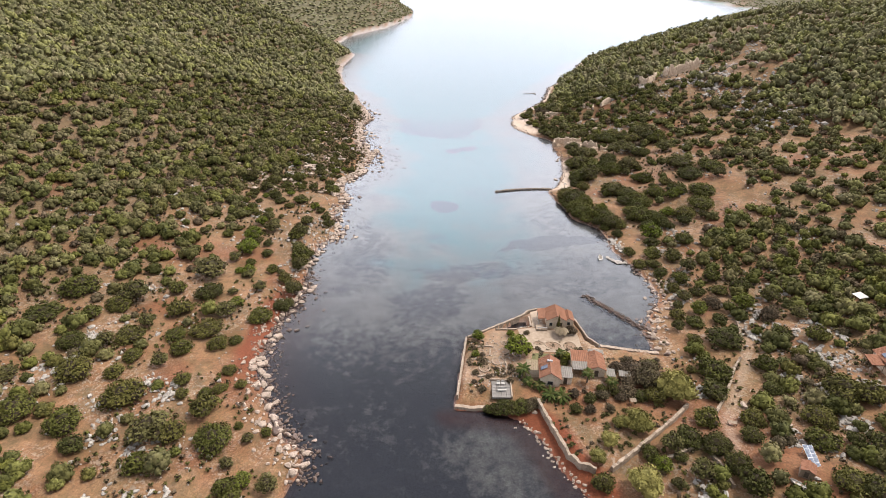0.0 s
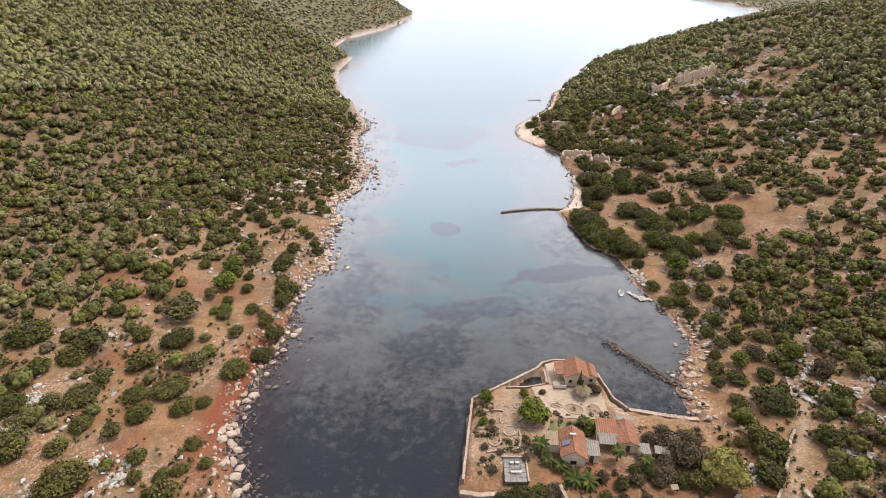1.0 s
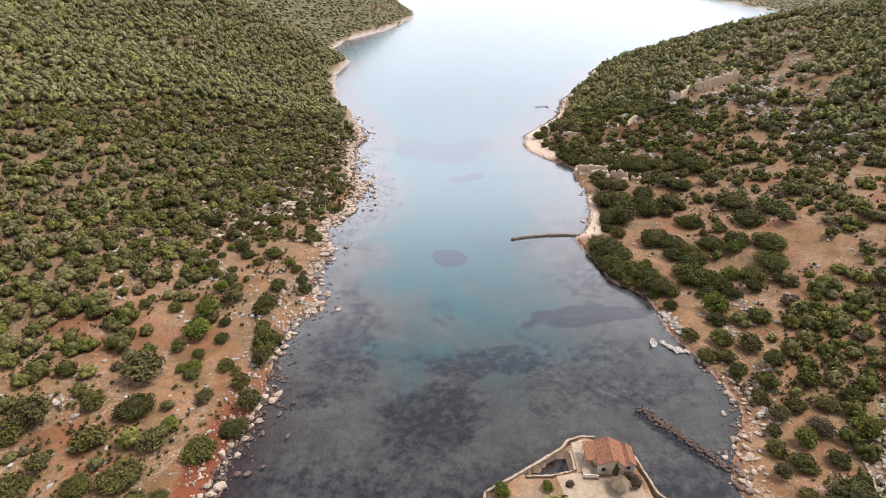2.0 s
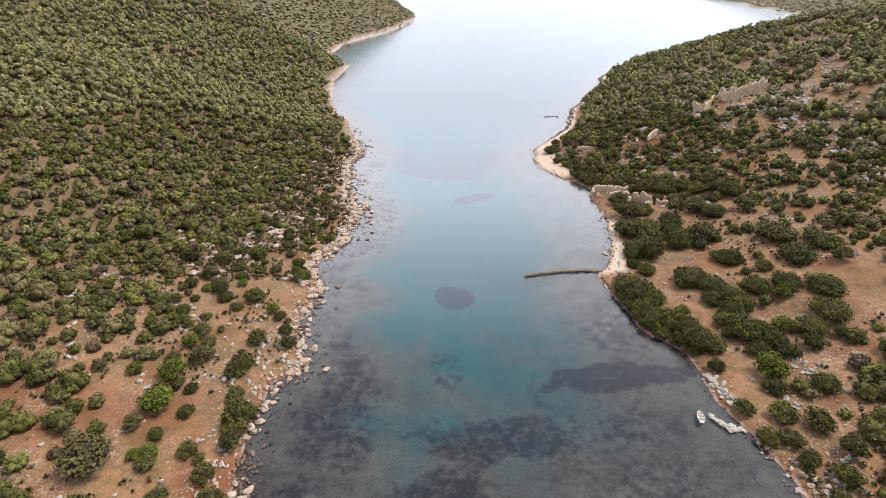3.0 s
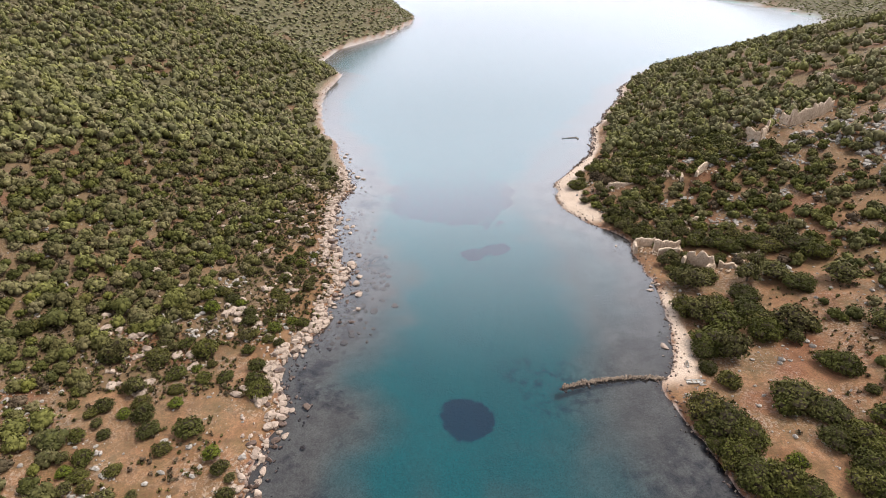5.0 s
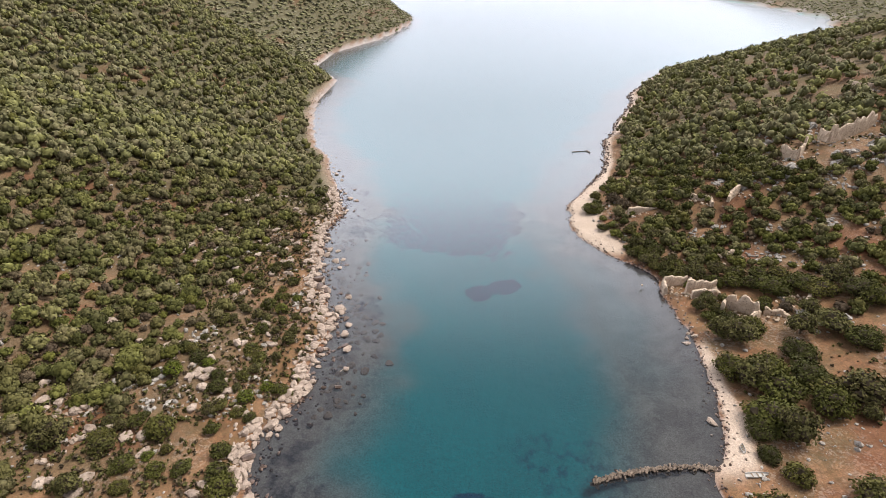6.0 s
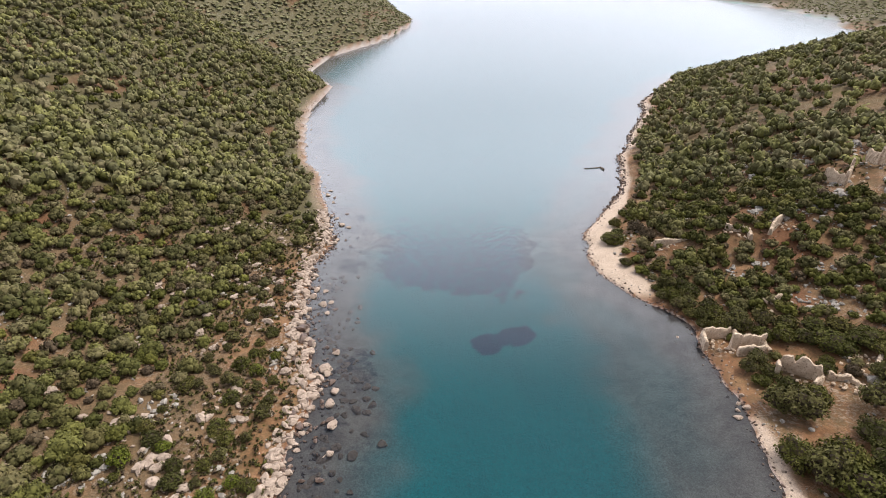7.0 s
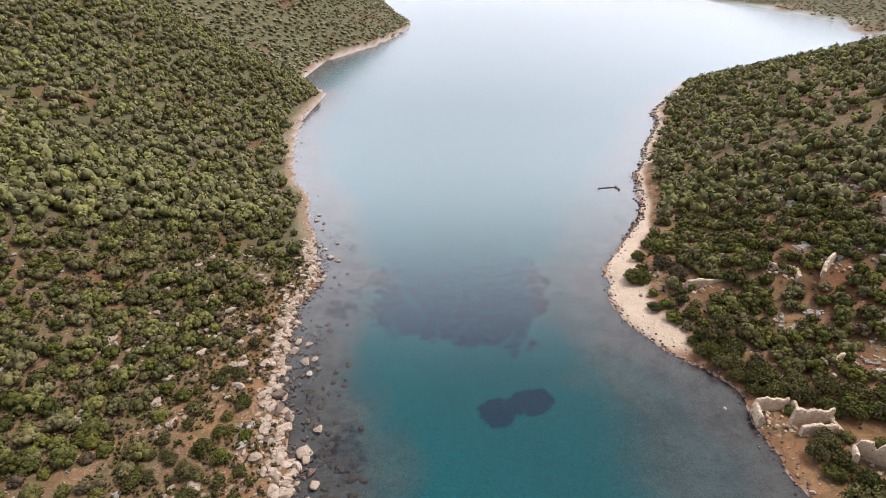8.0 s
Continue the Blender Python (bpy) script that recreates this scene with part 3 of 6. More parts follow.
def trunk_mesh(name):
    bm = bmesh.new()
    tube(bm, (0, 0, -0.15), (0.03, 0.02, 0.35), 0.085, 0.06, 7)
    for k in range(4):
        a = k * 1.6 + 0.4
        tube(bm, (0.03, 0.02, 0.3), (0.36 * math.cos(a), 0.36 * math.sin(a), 0.62), 0.045, 0.016, 5)
    me = bpy.data.meshes.new(name)
    bm.to_mesh(me)
    bm.free()
    me.materials.append(BARK)
    return me


def crown_mesh(name, mat, *shape, **more):
    v, f, tone = crown(*shape, **more)
    me = mesh_of(name, v, f, mat)
    set_values(me, "tone", tone)
    return me


TRUNK = trunk_mesh("trunk")
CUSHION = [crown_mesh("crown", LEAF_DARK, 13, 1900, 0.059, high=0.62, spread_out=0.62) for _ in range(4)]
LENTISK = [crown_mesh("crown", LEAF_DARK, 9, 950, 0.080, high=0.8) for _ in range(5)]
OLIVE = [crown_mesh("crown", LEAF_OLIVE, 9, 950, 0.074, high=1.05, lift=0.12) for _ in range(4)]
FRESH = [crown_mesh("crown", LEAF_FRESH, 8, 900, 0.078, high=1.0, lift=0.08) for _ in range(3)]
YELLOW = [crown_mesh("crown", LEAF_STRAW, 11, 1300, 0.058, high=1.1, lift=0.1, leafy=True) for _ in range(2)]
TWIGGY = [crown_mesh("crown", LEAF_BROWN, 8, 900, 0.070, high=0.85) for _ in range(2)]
KINDS = {
    "cushion": (CUSHION, "shrub", "broad dark-green lentisk shrub on bare earth", "shrub"),
    "lentisk": (LENTISK, "shrub", "rounded dark-green evergreen shrub on stony ground", "shrub"),
    "olive": (OLIVE, "wild_olive", "grey-green wild olive with a rounded crown", "tree"),
    "fresh": (FRESH, "carob_tree", "small tree with fresh bright-green leaves", "tree"),
    "yellow": (YELLOW, "tree", "loose-crowned tree with yellowing green leaves", "tree"),
    "twiggy": (TWIGGY, "thorn_bush", "dense bush of dry brown twigs", "shrub"),
}


def plant(kind, x, y, r, tall=1.0, sink=0.1):
    meshes, name, label, category = KINDS[kind]
    top = thing(name, pose(x, y, ground_at(x, y) - sink, 0, 0, dice.uniform(0, 360)) @ Matrix.Diagonal((r, r, r * tall, 1)), label, category, "shrubs and trees of the shore")
    new("trunk", TRUNK).parent = top
    new("crown", meshes[int(dice.integers(len(meshes)))]).parent = top
    return top


planted = []


def plant_all(places, mix):
    for x, y, r in places:
        pick = mix[int(dice.integers(len(mix)))]
        if r > 3.4 and pick == "lentisk":
            pick = "cushion"
        planted.append((x, y, r))
        plant(pick, x, y, r * 1.04, dice.uniform(0.9, 1.25) * (0.8 if r > 4.5 else 1))


# shrubs on the open ground of the east shore, the hedge along the water, and the west shore
plant_all([(49.2, 190.2, 4.3), (51.5, 186.2, 5.1), (53.9, 182.7, 4.0), (52.1, 174.6, 4.7), (55.5, 172.8, 4.2), (57.7, 170.2, 4.1), (58.8, 165.5, 4.4), (61.6, 162.9, 2.7), (50.5, 179.3, 3.5),
           (59.2, 156.4, 2.2), (55.2, 202.9, 2.3), (57.3, 198.0, 3.0), (67.8, 191.7, 5.2), (71.8, 188.4, 4.6), (64.9, 190.0, 3.3), (69.4, 181.1, 3.5), (73.5, 180.9, 4.0), (75.1, 177.4, 3.4),
           (71.3, 174.9, 3.8), (68.9, 171.7, 3.7), (70.7, 167.6, 4.4), (67.1, 167.6, 2.0), (75.5, 169.0, 2.4), (75.8, 164.1, 3.5), (71.1, 161.0, 3.1), (82.2, 199.2, 3.8), (82.7, 191.8, 1.7)], ["cushion", "lentisk", "lentisk"])
plant_all([(87.8, 192.4, 2.8), (81.0, 184.1, 4.0), (88.6, 182.7, 4.0), (99.5, 209.1, 6.2), (100.9, 206.7, 3.1), (98.6, 195.5, 5.5), (96.3, 197.0, 2.4), (109.3, 200.8, 5.4), (97.3, 180.4, 5.2),
           (92.7, 171.2, 4.9), (85.6, 166.8, 4.0), (82.9, 161.1, 2.7), (76.5, 159.0, 2.6), (68.0, 148.9, 2.8), (78.1, 148.5, 3.1), (59.2, 143.7, 2.3), (65.7, 141.5, 3.2), (71.0, 138.7, 3.2),
           (60.2, 136.4, 2.5), (63.7, 135.3, 2.5), (46.9, 186.2, 2.1), (47.6, 182.0, 2.3), (48.6, 177.8, 2.3), (49.6, 173.6, 2.5), (51.9, 169.6, 2.5), (54.8, 166.4, 2.3), (56.8, 162.6, 2.0)], ["cushion", "lentisk", "lentisk"])
plant_all([(62.8, 239.4, 3.5), (66.1, 237.4, 4.8), (71.0, 240.4, 3.5), (59.6, 226.3, 4.0), (61.7, 222.3, 4.3), (66.8, 225.1, 4.4), (66.1, 219.4, 5.4), (60.8, 211.8, 5.8), (57.1, 209.4, 3.6),
           (62.1, 207.3, 4.2), (74.0, 222.6, 4.7), (75.4, 218.6, 4.6), (73.1, 213.3, 4.4), (80.4, 215.1, 5.2), (83.9, 214.5, 2.9), (78.3, 209.9, 2.1), (76.3, 229.5, 4.1), (86.3, 243.7, 3.1),
           (80.8, 237.3, 3.9), (87.9, 237.9, 4.7), (91.4, 231.6, 4.5), (101.7, 231.2, 4.9), (80.9, 201.2, 3.6), (90.9, 254.7, 4.6), (83.8, 254.9, 4.6), (97.9, 254.2, 3.8), (93.4, 251.2, 4.6),
           (100.6, 255.5, 2.9), (101.0, 247.9, 5.0), (102.9, 243.9, 4.4), (77.7, 247.9, 2.3)], ["lentisk", "cushion", "lentisk", "olive"])
plant_all([(85.2, 179.3, 2.6), (80.2, 168.4, 2.8), (69.6, 153.8, 4.0), (88.0, 180.9, 2.6)], ["fresh"])
plant_all([(107.7, 191.5, 3.2), (90.3, 163.5, 1.9)], ["olive"])
plant_all([(-98.9, 118.7, 5.4), (-101.4, 107.2, 4.6), (-89.9, 108.1, 2.9), (-85.2, 112.5, 3.7), (-83.0, 116.7, 4.3), (-76.4, 100.3, 3.9), (-88.1, 96.9, 3.5), (-80.8, 86.2, 4.1), (-80.4, 97.4, 2.4),
           (-72.9, 87.1, 2.5), (-71.9, 92.9, 2.4), (-74.8, 105.8, 2.3), (-69.0, 111.4, 3.4), (-73.5, 120.8, 2.5), (-67.9, 130.3, 5.3), (-64.5, 119.7, 3.8), (-57.0, 111.4, 3.0), (-59.0, 103.5, 4.0),
           (-54.3, 98.3, 2.7), (-65.8, 101.5, 2.8), (-62.1, 96.1, 2.7), (-64.7, 91.0, 2.2), (-57.1, 85.6, 2.1), (-55.5, 81.2, 1.6)], ["lentisk", "lentisk", "olive", "cushion"])
plant_all([(-48.2, 89.0, 1.8), (-44.2, 84.6, 1.5), (-48.3, 83.1, 1.7), (-67.0, 79.5, 4.3), (-48.9, 76.7, 3.2), (-51.1, 81.9, 1.7), (-74.2, 71.8, 3.8), (-56.9, 70.6, 4.6), (-52.9, 70.2, 2.9),
           (-44.2, 68.9, 3.9), (-85.4, 74.8, 4.1), (-93.3, 83.8, 2.4), (-40.8, 73.0, 1.1), (-34.8, 71.3, 1.3), (-46.0, 128.5, 2.3), (-47.6, 109.9, 3.5), (-43.3, 115.4, 2.8), (-49.4, 156.1, 2.9),
           (-44.4, 142.7, 3.9), (-43.6, 135.6, 2.6), (-41.9, 122.1, 2.9), (-69.5, 66.7, 2.5), (-55.4, 62.6, 2.9)], ["lentisk", "lentisk", "cushion", "olive"])
plant_all([(-48.8, 157.6, 3.1), (-48.7, 167.9, 2.8), (-54.9, 186.2, 3.2), (-65.7, 189.7, 2.7), (-70.9, 196.9, 2.5), (-70.6, 206.2, 3.0), (-61.4, 210.5, 3.4), (-44.7, 197.6, 3.1), (-40.6, 166.5, 2.3),
           (-45.7, 177.3, 1.9), (-63.3, 148.2, 2.8), (-62.6, 169.3, 2.6), (-58.9, 160.5, 3.0), (-72.2, 155.6, 2.1), (-80.0, 155.5, 1.9), (-80.1, 207.8, 3.7), (-58.2, 181.5, 2.0), (-44.1, 139.2, 2.9), (-47.0, 148.1, 2.4)], ["lentisk", "lentisk", "olive"])
plant_all([(-62.0, 145.2, 4.0), (-63.0, 154.1, 3.6), (-61.0, 151.5, 2.0)], ["fresh", "olive"])
plant_all([(59.9, 86.7, 4.0), (67.4, 97.3, 4.3), (56.9, 80.3, 3.3), (46.2, 67.2, 2.8), (51.2, 71.6, 2.7), (50.1, 65.1, 2.9), (52.7, 56.5, 3.1), (51.9, 60.6, 2.6), (28.1, 59.0, 2.2), (71.4, 87.7, 2.8),
           (69.0, 80.2, 2.1), (60.3, 71.6, 2.6), (57.5, 66.8, 2.3), (72.2, 71.1, 3.3), (74.6, 64.4, 2.0), (68.7, 64.6, 3.1), (67.7, 55.5, 3.1), (80.7, 77.5, 4.1), (84.5, 75.2, 3.4), (69.9, 53.8, 2.8),
           (55.5, 88.0, 1.3), (77.7, 63.4, 2.5)], ["lentisk", "cushion", "lentisk"])
plant_all([(58.6, 103.4, 1.9), (60.6, 109.0, 2.2), (63.6, 105.2, 2.6), (62.4, 113.0, 1.7), (65.8, 117.4, 2.4), (66.8, 110.6, 2.5), (65.0, 122.6, 2.2), (68.4, 126.6, 2.6), (70.4, 119.6, 2.4), (64.4, 130.6, 2.3), (71.6, 113.4, 2.8), (70.0, 105.6, 2.2),
           (60.6, 98.6, 2.0), (72.6, 132.0, 2.7), (77.0, 126.4, 2.9), (76.2, 119.0, 2.4), (79.0, 112.0, 3.0), (82.2, 120.4, 3.0), (84.6, 128.6, 2.6), (86.2, 113.6, 2.8), (82.0, 105.4, 2.8), (88.6, 105.0, 2.6), (80.6, 97.6, 2.6), (87.2, 95.4, 3.0)], ["lentisk", "lentisk", "lentisk", "twiggy", "olive", "fresh"])
# on the bare slope above the west shore
plant_all([(-62.2, 211.0, 3.0), (-81.3, 207.6, 3.6), (-72.3, 208.6, 2.6), (-72.5, 198.0, 2.4), (-64.7, 202.2, 2.4), (-62.6, 197.4, 1.8), (-46.3, 200.6, 2.7), (-47.6, 205.4, 2.3), (-51.6, 211.2, 1.8), (-48.0, 215.8, 1.7), (-41.1, 222.2, 2.0), (-55.0, 222.8, 2.3), (-68.1, 193.2, 2.0), (-63.2, 186.0, 2.6)], ["lentisk", "lentisk", "cushion"])
# between the ruins and on the beach
plant_all([(65.6, 253.0, 2.6), (62.4, 250.6, 2.3), (66.4, 248.8, 2.6), (63.4, 246.6, 2.2), (67.4, 244.4, 2.6), (63.2, 266.4, 2.6), (68.0, 264.8, 2.8), (71.6, 261.6, 2.8), (75.4, 260.0, 3.2), (79.6, 258.6, 3.2), (69.0, 268.6, 3.0), (73.6, 266.0, 3.2), (78.2, 264.0, 3.2), (83.2, 262.0, 3.2), (87.6, 260.4, 3.0), (60.6, 272, 2.2), (64.5, 274, 3.0), (79.8, 250.8, 1.9), (57.6, 278.4, 2.4),
           (62, 281, 3.0), (57.0, 286, 2.8), (63.4, 289, 3.1), (57.8, 294.4, 2.6)], ["lentisk", "lentisk", "olive"])
plant_all([(57.0, 276.6, 2.3), (59.0, 272.8, 2.3), (60.4, 268.4, 2.1), (54.6, 280.8, 2.2), (59.6, 276.4, 2.6), (61.4, 271.6, 2.6), (57.0, 281.4, 2.6), (64.6, 271.4, 3.0), (60.6, 279.4, 3.0), (57.6, 285.2, 2.8), (65.6, 266.6, 2.4), (61.0, 284.6, 2.8), (55.0, 285.0, 2.0)], ["lentisk", "olive", "lentisk"])
plant_all([(50.5, 313.4, 4.2), (50.2, 298.5, 2.3), (54.4, 325.0, 2.6), (59.0, 318.0, 3.6), (60.2, 310.5, 3.2)], ["lentisk", "twiggy"])
# in and round the walled garden
plant_all([(17.6, 94.2, 3.7), (28.0, 92.0, 1.7), (8.4, 100.0, 1.7), (7.6, 93.6, 1.1), (16.5, 101.0, 1.2), (51.0, 84.0, 2.4)], ["fresh"])
plant_all([(9.6, 77.5, 1.4), (11.2, 77.3, 1.9), (12.8, 77.6, 2.0), (14.4, 77.2, 2.2), (16.0, 77.5, 2.1), (17.6, 77.4, 2.0), (18.8, 78.2, 1.5)], ["lentisk", "twiggy"])
plant_all([(41.7, 86.6, 3.3), (43.9, 83.8, 3.4), (38.6, 80.5, 2.4), (38.6, 88.5, 1.8), (31.6, 101.9, 1.9), (20.6, 101.6, 0.9), (45.6, 87.6, 2.6), (40.0, 83.6, 2.2), (47.0, 84.4, 2.4), (37.0, 79.0, 1.5), (24.6, 92.2, 1.0), (26.0, 91.4, 0.9), (8.5, 82.5, 1.0), (10.0, 86.2, 0.9), (7.2, 87.4, 1.0), (9.2, 93.6, 0.9), (6.8, 84.6, 0.8), (12.0, 88.6, 0.8), (14.6, 84.6, 1.1)], ["twiggy"])
plant_all([(48.3, 79.6, 4.3), (34.8, 72.0, 1.8), (37.9, 71.2, 3.1), (28.2, 64.0, 1.8), (31.5, 67.8, 2.1), (34.9, 57.9, 3.6)], ["yellow"])
plant_all([(27.6, 80.3, 1.5), (30.6, 78.8, 1.6), (33.6, 81.8, 1.3), (36.2, 80.9, 1.5), (41.0, 79.4, 1.9), (46.2, 88.8, 2.0), (42.0, 90.4, 1.7), (26.9, 75.9, 1.5), (29.8, 75.9, 1.4), (33.3, 79.6, 1.7), (43.9, 78.7, 2.4), (27.5, 90.6, 1.1), (34.0, 76.0, 1.2)], ["lentisk", "twiggy"])

# bare ground kept free of growth: buildings, tracks, ruins, beach
BARE = [(97, 282, 3.0), (87, 273, 3.4), (123, 294, 3.8), (115, 313, 3.0), (73, 316, 2.2), (91, 268.5, 2.2), (85, 288, 2.2), (91, 309, 2.6), (107, 262, 2.6), (113, 279, 3.0), (77, 287, 2.2), (116.5, 353, 3.0), (84, 338, 2.2), (98.5, 366, 2.2), (121, 338, 3.0), (119, 321, 3.0),
        (156, 333, 4.5), (135, 324, 3.8), (120, 316, 3.0), (159, 322, 4.5), (188, 338, 6.0), (216, 388, 6.8), (176, 362, 3.0), (168, 318, 3.8), (150, 308, 3.8), (178, 312, 3.8), (196, 350, 4.5), (140, 300, 3.0)]
GLADES = [(-54.8, 209, 3.5), (-53.3, 197, 3.5), (-51.4, 187, 3), (-58.7, 220, 3), (-78.6, 215, 3), (-77.3, 203, 3), (-76.9, 194, 3), (-78, 186, 3), (-55.7, 230, 2.5), (-57, 238, 2.5), (-51.6, 172, 3), (-67, 180, 3), (-50, 154, 2.5), (-67.5, 164, 3), (-76, 150, 3), (-52, 142.6, 3), (-53, 128, 3.5), (-51.4, 117, 3.5), (-72, 141, 3), (-73, 154, 2.5), (-52.3, 107, 3),
          (-56, 310, 3), (-54, 301, 3.5), (-53.5, 291, 3.5), (-58, 280, 2.5), (-49.5, 281, 2.5), (-50, 272, 2.5), (-57, 233, 2.5), (-60, 242, 2.5), (-60, 219, 2.5), (-63, 226, 2), (-66, 255, 2), (-55, 262, 2)]
YARDS = [(27, 100, 9), (15, 88, 11), (26, 86, 10), (36, 84, 5), (30, 70, 9), (40, 75, 7), (66, 84, 4), (59, 77, 4), (54, 70, 3), (64, 60, 5), (90, 81, 6), (105, 107, 4), (72, 92, 3), (75, 102, 2.5)]
OPEN = [(62, 258, 3), (67, 257.5, 3.5), (72, 248, 4), (80, 245, 3), (126, 316, 5), (138, 321, 6), (148, 323, 6), (140, 314, 6), (147, 315, 6), (124, 312, 5), (131, 316, 5), (116, 310, 4), (172, 322, 6), (163, 312, 5), (156, 300, 6), (165, 298, 5), (138, 292, 4), (150, 288, 4), (106, 268, 3), (186, 333, 7), (178, 326, 5), (124, 325, 4), (88, 246, 3.5), (94, 205, 7), (85, 222, 5), (76, 200, 6), (63, 190, 4), (64, 178, 4), (64, 168, 4), (66, 158, 3)]
OPEN += [(214.6, 387, 8), (191, 339, 6), (177.3, 313.2, 6), (174.5, 331.6, 4), (160.8, 280.7, 4), (128.7, 234.3, 5), (135.7, 261, 3.5), (141.8, 253.5, 5), (149, 262, 4), (204, 372, 5), (120, 238, 4), (61.5, 301.2, 2.6), (65.5, 300.9, 2.8), (69.5, 301.2, 2.6), (65.5, 304.2, 2.5), (92, 297, 3), (97, 300, 2.8), (82, 299.6, 2.6), (86, 298.8, 2.6)]
GLADES += [(-77.5, 212.6, 4.2), (-73, 203.4, 3.6), (-77.6, 197, 4), (-62.5, 218.6, 3.6), (-57.6, 220, 3.5), (-61, 237.7, 3), (-55, 229.4, 3), (-70.4, 219.2, 3.5), (-94.6, 211.8, 3.5), (-67, 202, 3), (-49, 195, 3), (-58.3, 242.9, 2.5), (-86, 204, 3.5), (-84, 215, 3), (-66, 232, 2.5)]
CLEAR = BARE + GLADES + YARDS + OPEN


def density(x, y, d, west, east):
    patch = fractal(x, y, 30, 61, 3)
    small = fractal(x, y, 11, 63, 2)
    left = np.where(y < 203 + 12 * patch, np.interp(d, [2, 6, 30, 52, 80], [0, 0.25, 0.38, 0.85, 1.15]), np.interp(d, [3, 8, 25, 60], [0, 0.52, 0.78, 1.2]))
    left = left + smooth(300, 420, y) * (0.25 * smooth(6, 14, d) + 0.5 * smooth(1.5, 4, d))
    right = np.where(y > 262, np.where(y < 292, np.interp(d, [1.5, 4, 18, 34], [0, 1.15, 1.05, 0.76]), np.interp(d, [4, 8, 18, 34], [0, 1.15, 1.05, 0.76])), np.where(y > 130, np.maximum(np.where(x < np.interp(y, [130, 148, 158, 170], [74, 80, 96, 112]) + 10 * small, np.interp(d, [4, 10, 45], [0, 0.06, 0.16]), 0.72), 0.95 * smooth(230, 240, y) * smooth(4, 8, d)), np.interp(d, [3, 10, 40], [0, 0.6, 1.1])))
    want = np.where(west > east, left, right) + np.where((west < east) & (y > 262), np.where(x < 112, 0.15, 0.40), 0.3) * patch * smooth(0, 20, d) + 0.2 * small
    keep = (west > east) | (y < 284) | (d > beach_width(y) - 0.3)
    for cx, cy, r in CLEAR:
        keep &= np.hypot(x - cx, y - cy) > r
    for cx, cy, r in planted:
        keep &= np.hypot(x - cx, y - cy) > r + 1.1
    return np.where(keep & (garden(x, y) < 0.1), want, 0)


def scatter(x0, x1, y0, y1, cell):
    nx, ny = int((x1 - x0) / cell), int((y1 - y0) / cell)
    x, y = np.meshgrid(x0 + cell * (np.arange(nx) + 0.5), y0 + cell * (np.arange(ny) + 0.5))
    x, y = (x + dice.uniform(-0.46, 0.46, x.shape) * cell).ravel(), (y + dice.uniform(-0.46, 0.46, y.shape) * cell).ravel()
    inside = np.abs(x) < 0.76 * np.maximum(y, 60) + 55
    x, y = x[inside], y[inside]
    d, west, east, far = shore(x, y)
    keep = (d > np.where(y > 600, 0.4, 2.0)) & (dice.random(len(x)) < 0.7 * (y > 600) + density(x, y, d, west, np.maximum(east, far)))
    x, y, d = x[keep], y[keep], d[keep]
    return np.stack([x, y, sheet_height(x, y), d], 1)


def woodland(name, spots, templates, radius, label, mat, tall=(1.0, 1.45)):
    """Many shrubs in one mesh, for slopes where nobody could count them."""
    verts, faces, tones, count = [], [], [], 0
    for x, y, z, _ in spots:
        v, f, tone = templates[int(dice.integers(len(templates)))]
        r, a = dice.uniform(*radius), dice.uniform(0, 2 * np.pi)
        c, s = np.cos(a) * r, np.sin(a) * r
        p = np.empty_like(v)
        p[:, 0], p[:, 1], p[:, 2] = v[:, 0] * c - v[:, 1] * s + x, v[:, 0] * s + v[:, 1] * c + y, v[:, 2] * r * dice.uniform(*tall) + z - 0.1
        verts.append(p)
        faces.append(f + count)
        tones.append(tone + dice.uniform(0.05, 0.9))
        count += len(v)
    me = mesh_of(name, np.concatenate(verts), np.concatenate(faces), mat, True)
    set_values(me, "tone", np.concatenate(tones))
    return tagged(new(name, me), label, "shrubs", kind="stuff")


lush = [crown(9, 230, 0.106, high=h, leafy=True) for h in (0.75, 0.85, 0.95, 1.05, 0.9, 0.8)]
near = [crown(6, 125, 0.136, high=h, leafy=True) for h in (0.75, 0.85, 0.95, 1.05, 0.9, 0.8)]
mid = [crown(3, 18, 0.22, high=h, leafy=True, spread_out=0.62) for h in (0.8, 0.9, 1.0, 0.95)]
rest = [crown(1, 6, 0.30, high=h, core=OCTA, leafy=True) for h in (0.8, 0.9, 1.0)]
close = np.concatenate([scatter(-330, -24, 44, 200, 3.8), scatter(-330, -24, 200, 385, 3.5), scatter(24, 350, 44, 385, 3.8)])
# the ones beside the camera's way stand singly, the others are woods
order = np.argsort(np.abs(close[:, 0]) + 0.25 * np.abs(close[:, 1] - 190))
single, close = close[order[:110]], close[order[110:]]
for x, y, z, _ in single:
    plant(("lentisk", "olive", "lentisk", "olive", "fresh")[int(dice.choice(5, p=(0.42, 0.25, 0.15, 0.1, 0.08)))], x, y, dice.uniform(1.3, 2.5), dice.uniform(0.85, 1.2))
off = np.hypot(close[:, 0], np.maximum(np.maximum(close[:, 1] - 183, 0), 20 - close[:, 1])) > 185
close, beyond = close[~off], close[off]
step = np.hypot(close[:, 0], np.maximum(np.maximum(close[:, 1] - 183, 0), 20 - close[:, 1]))
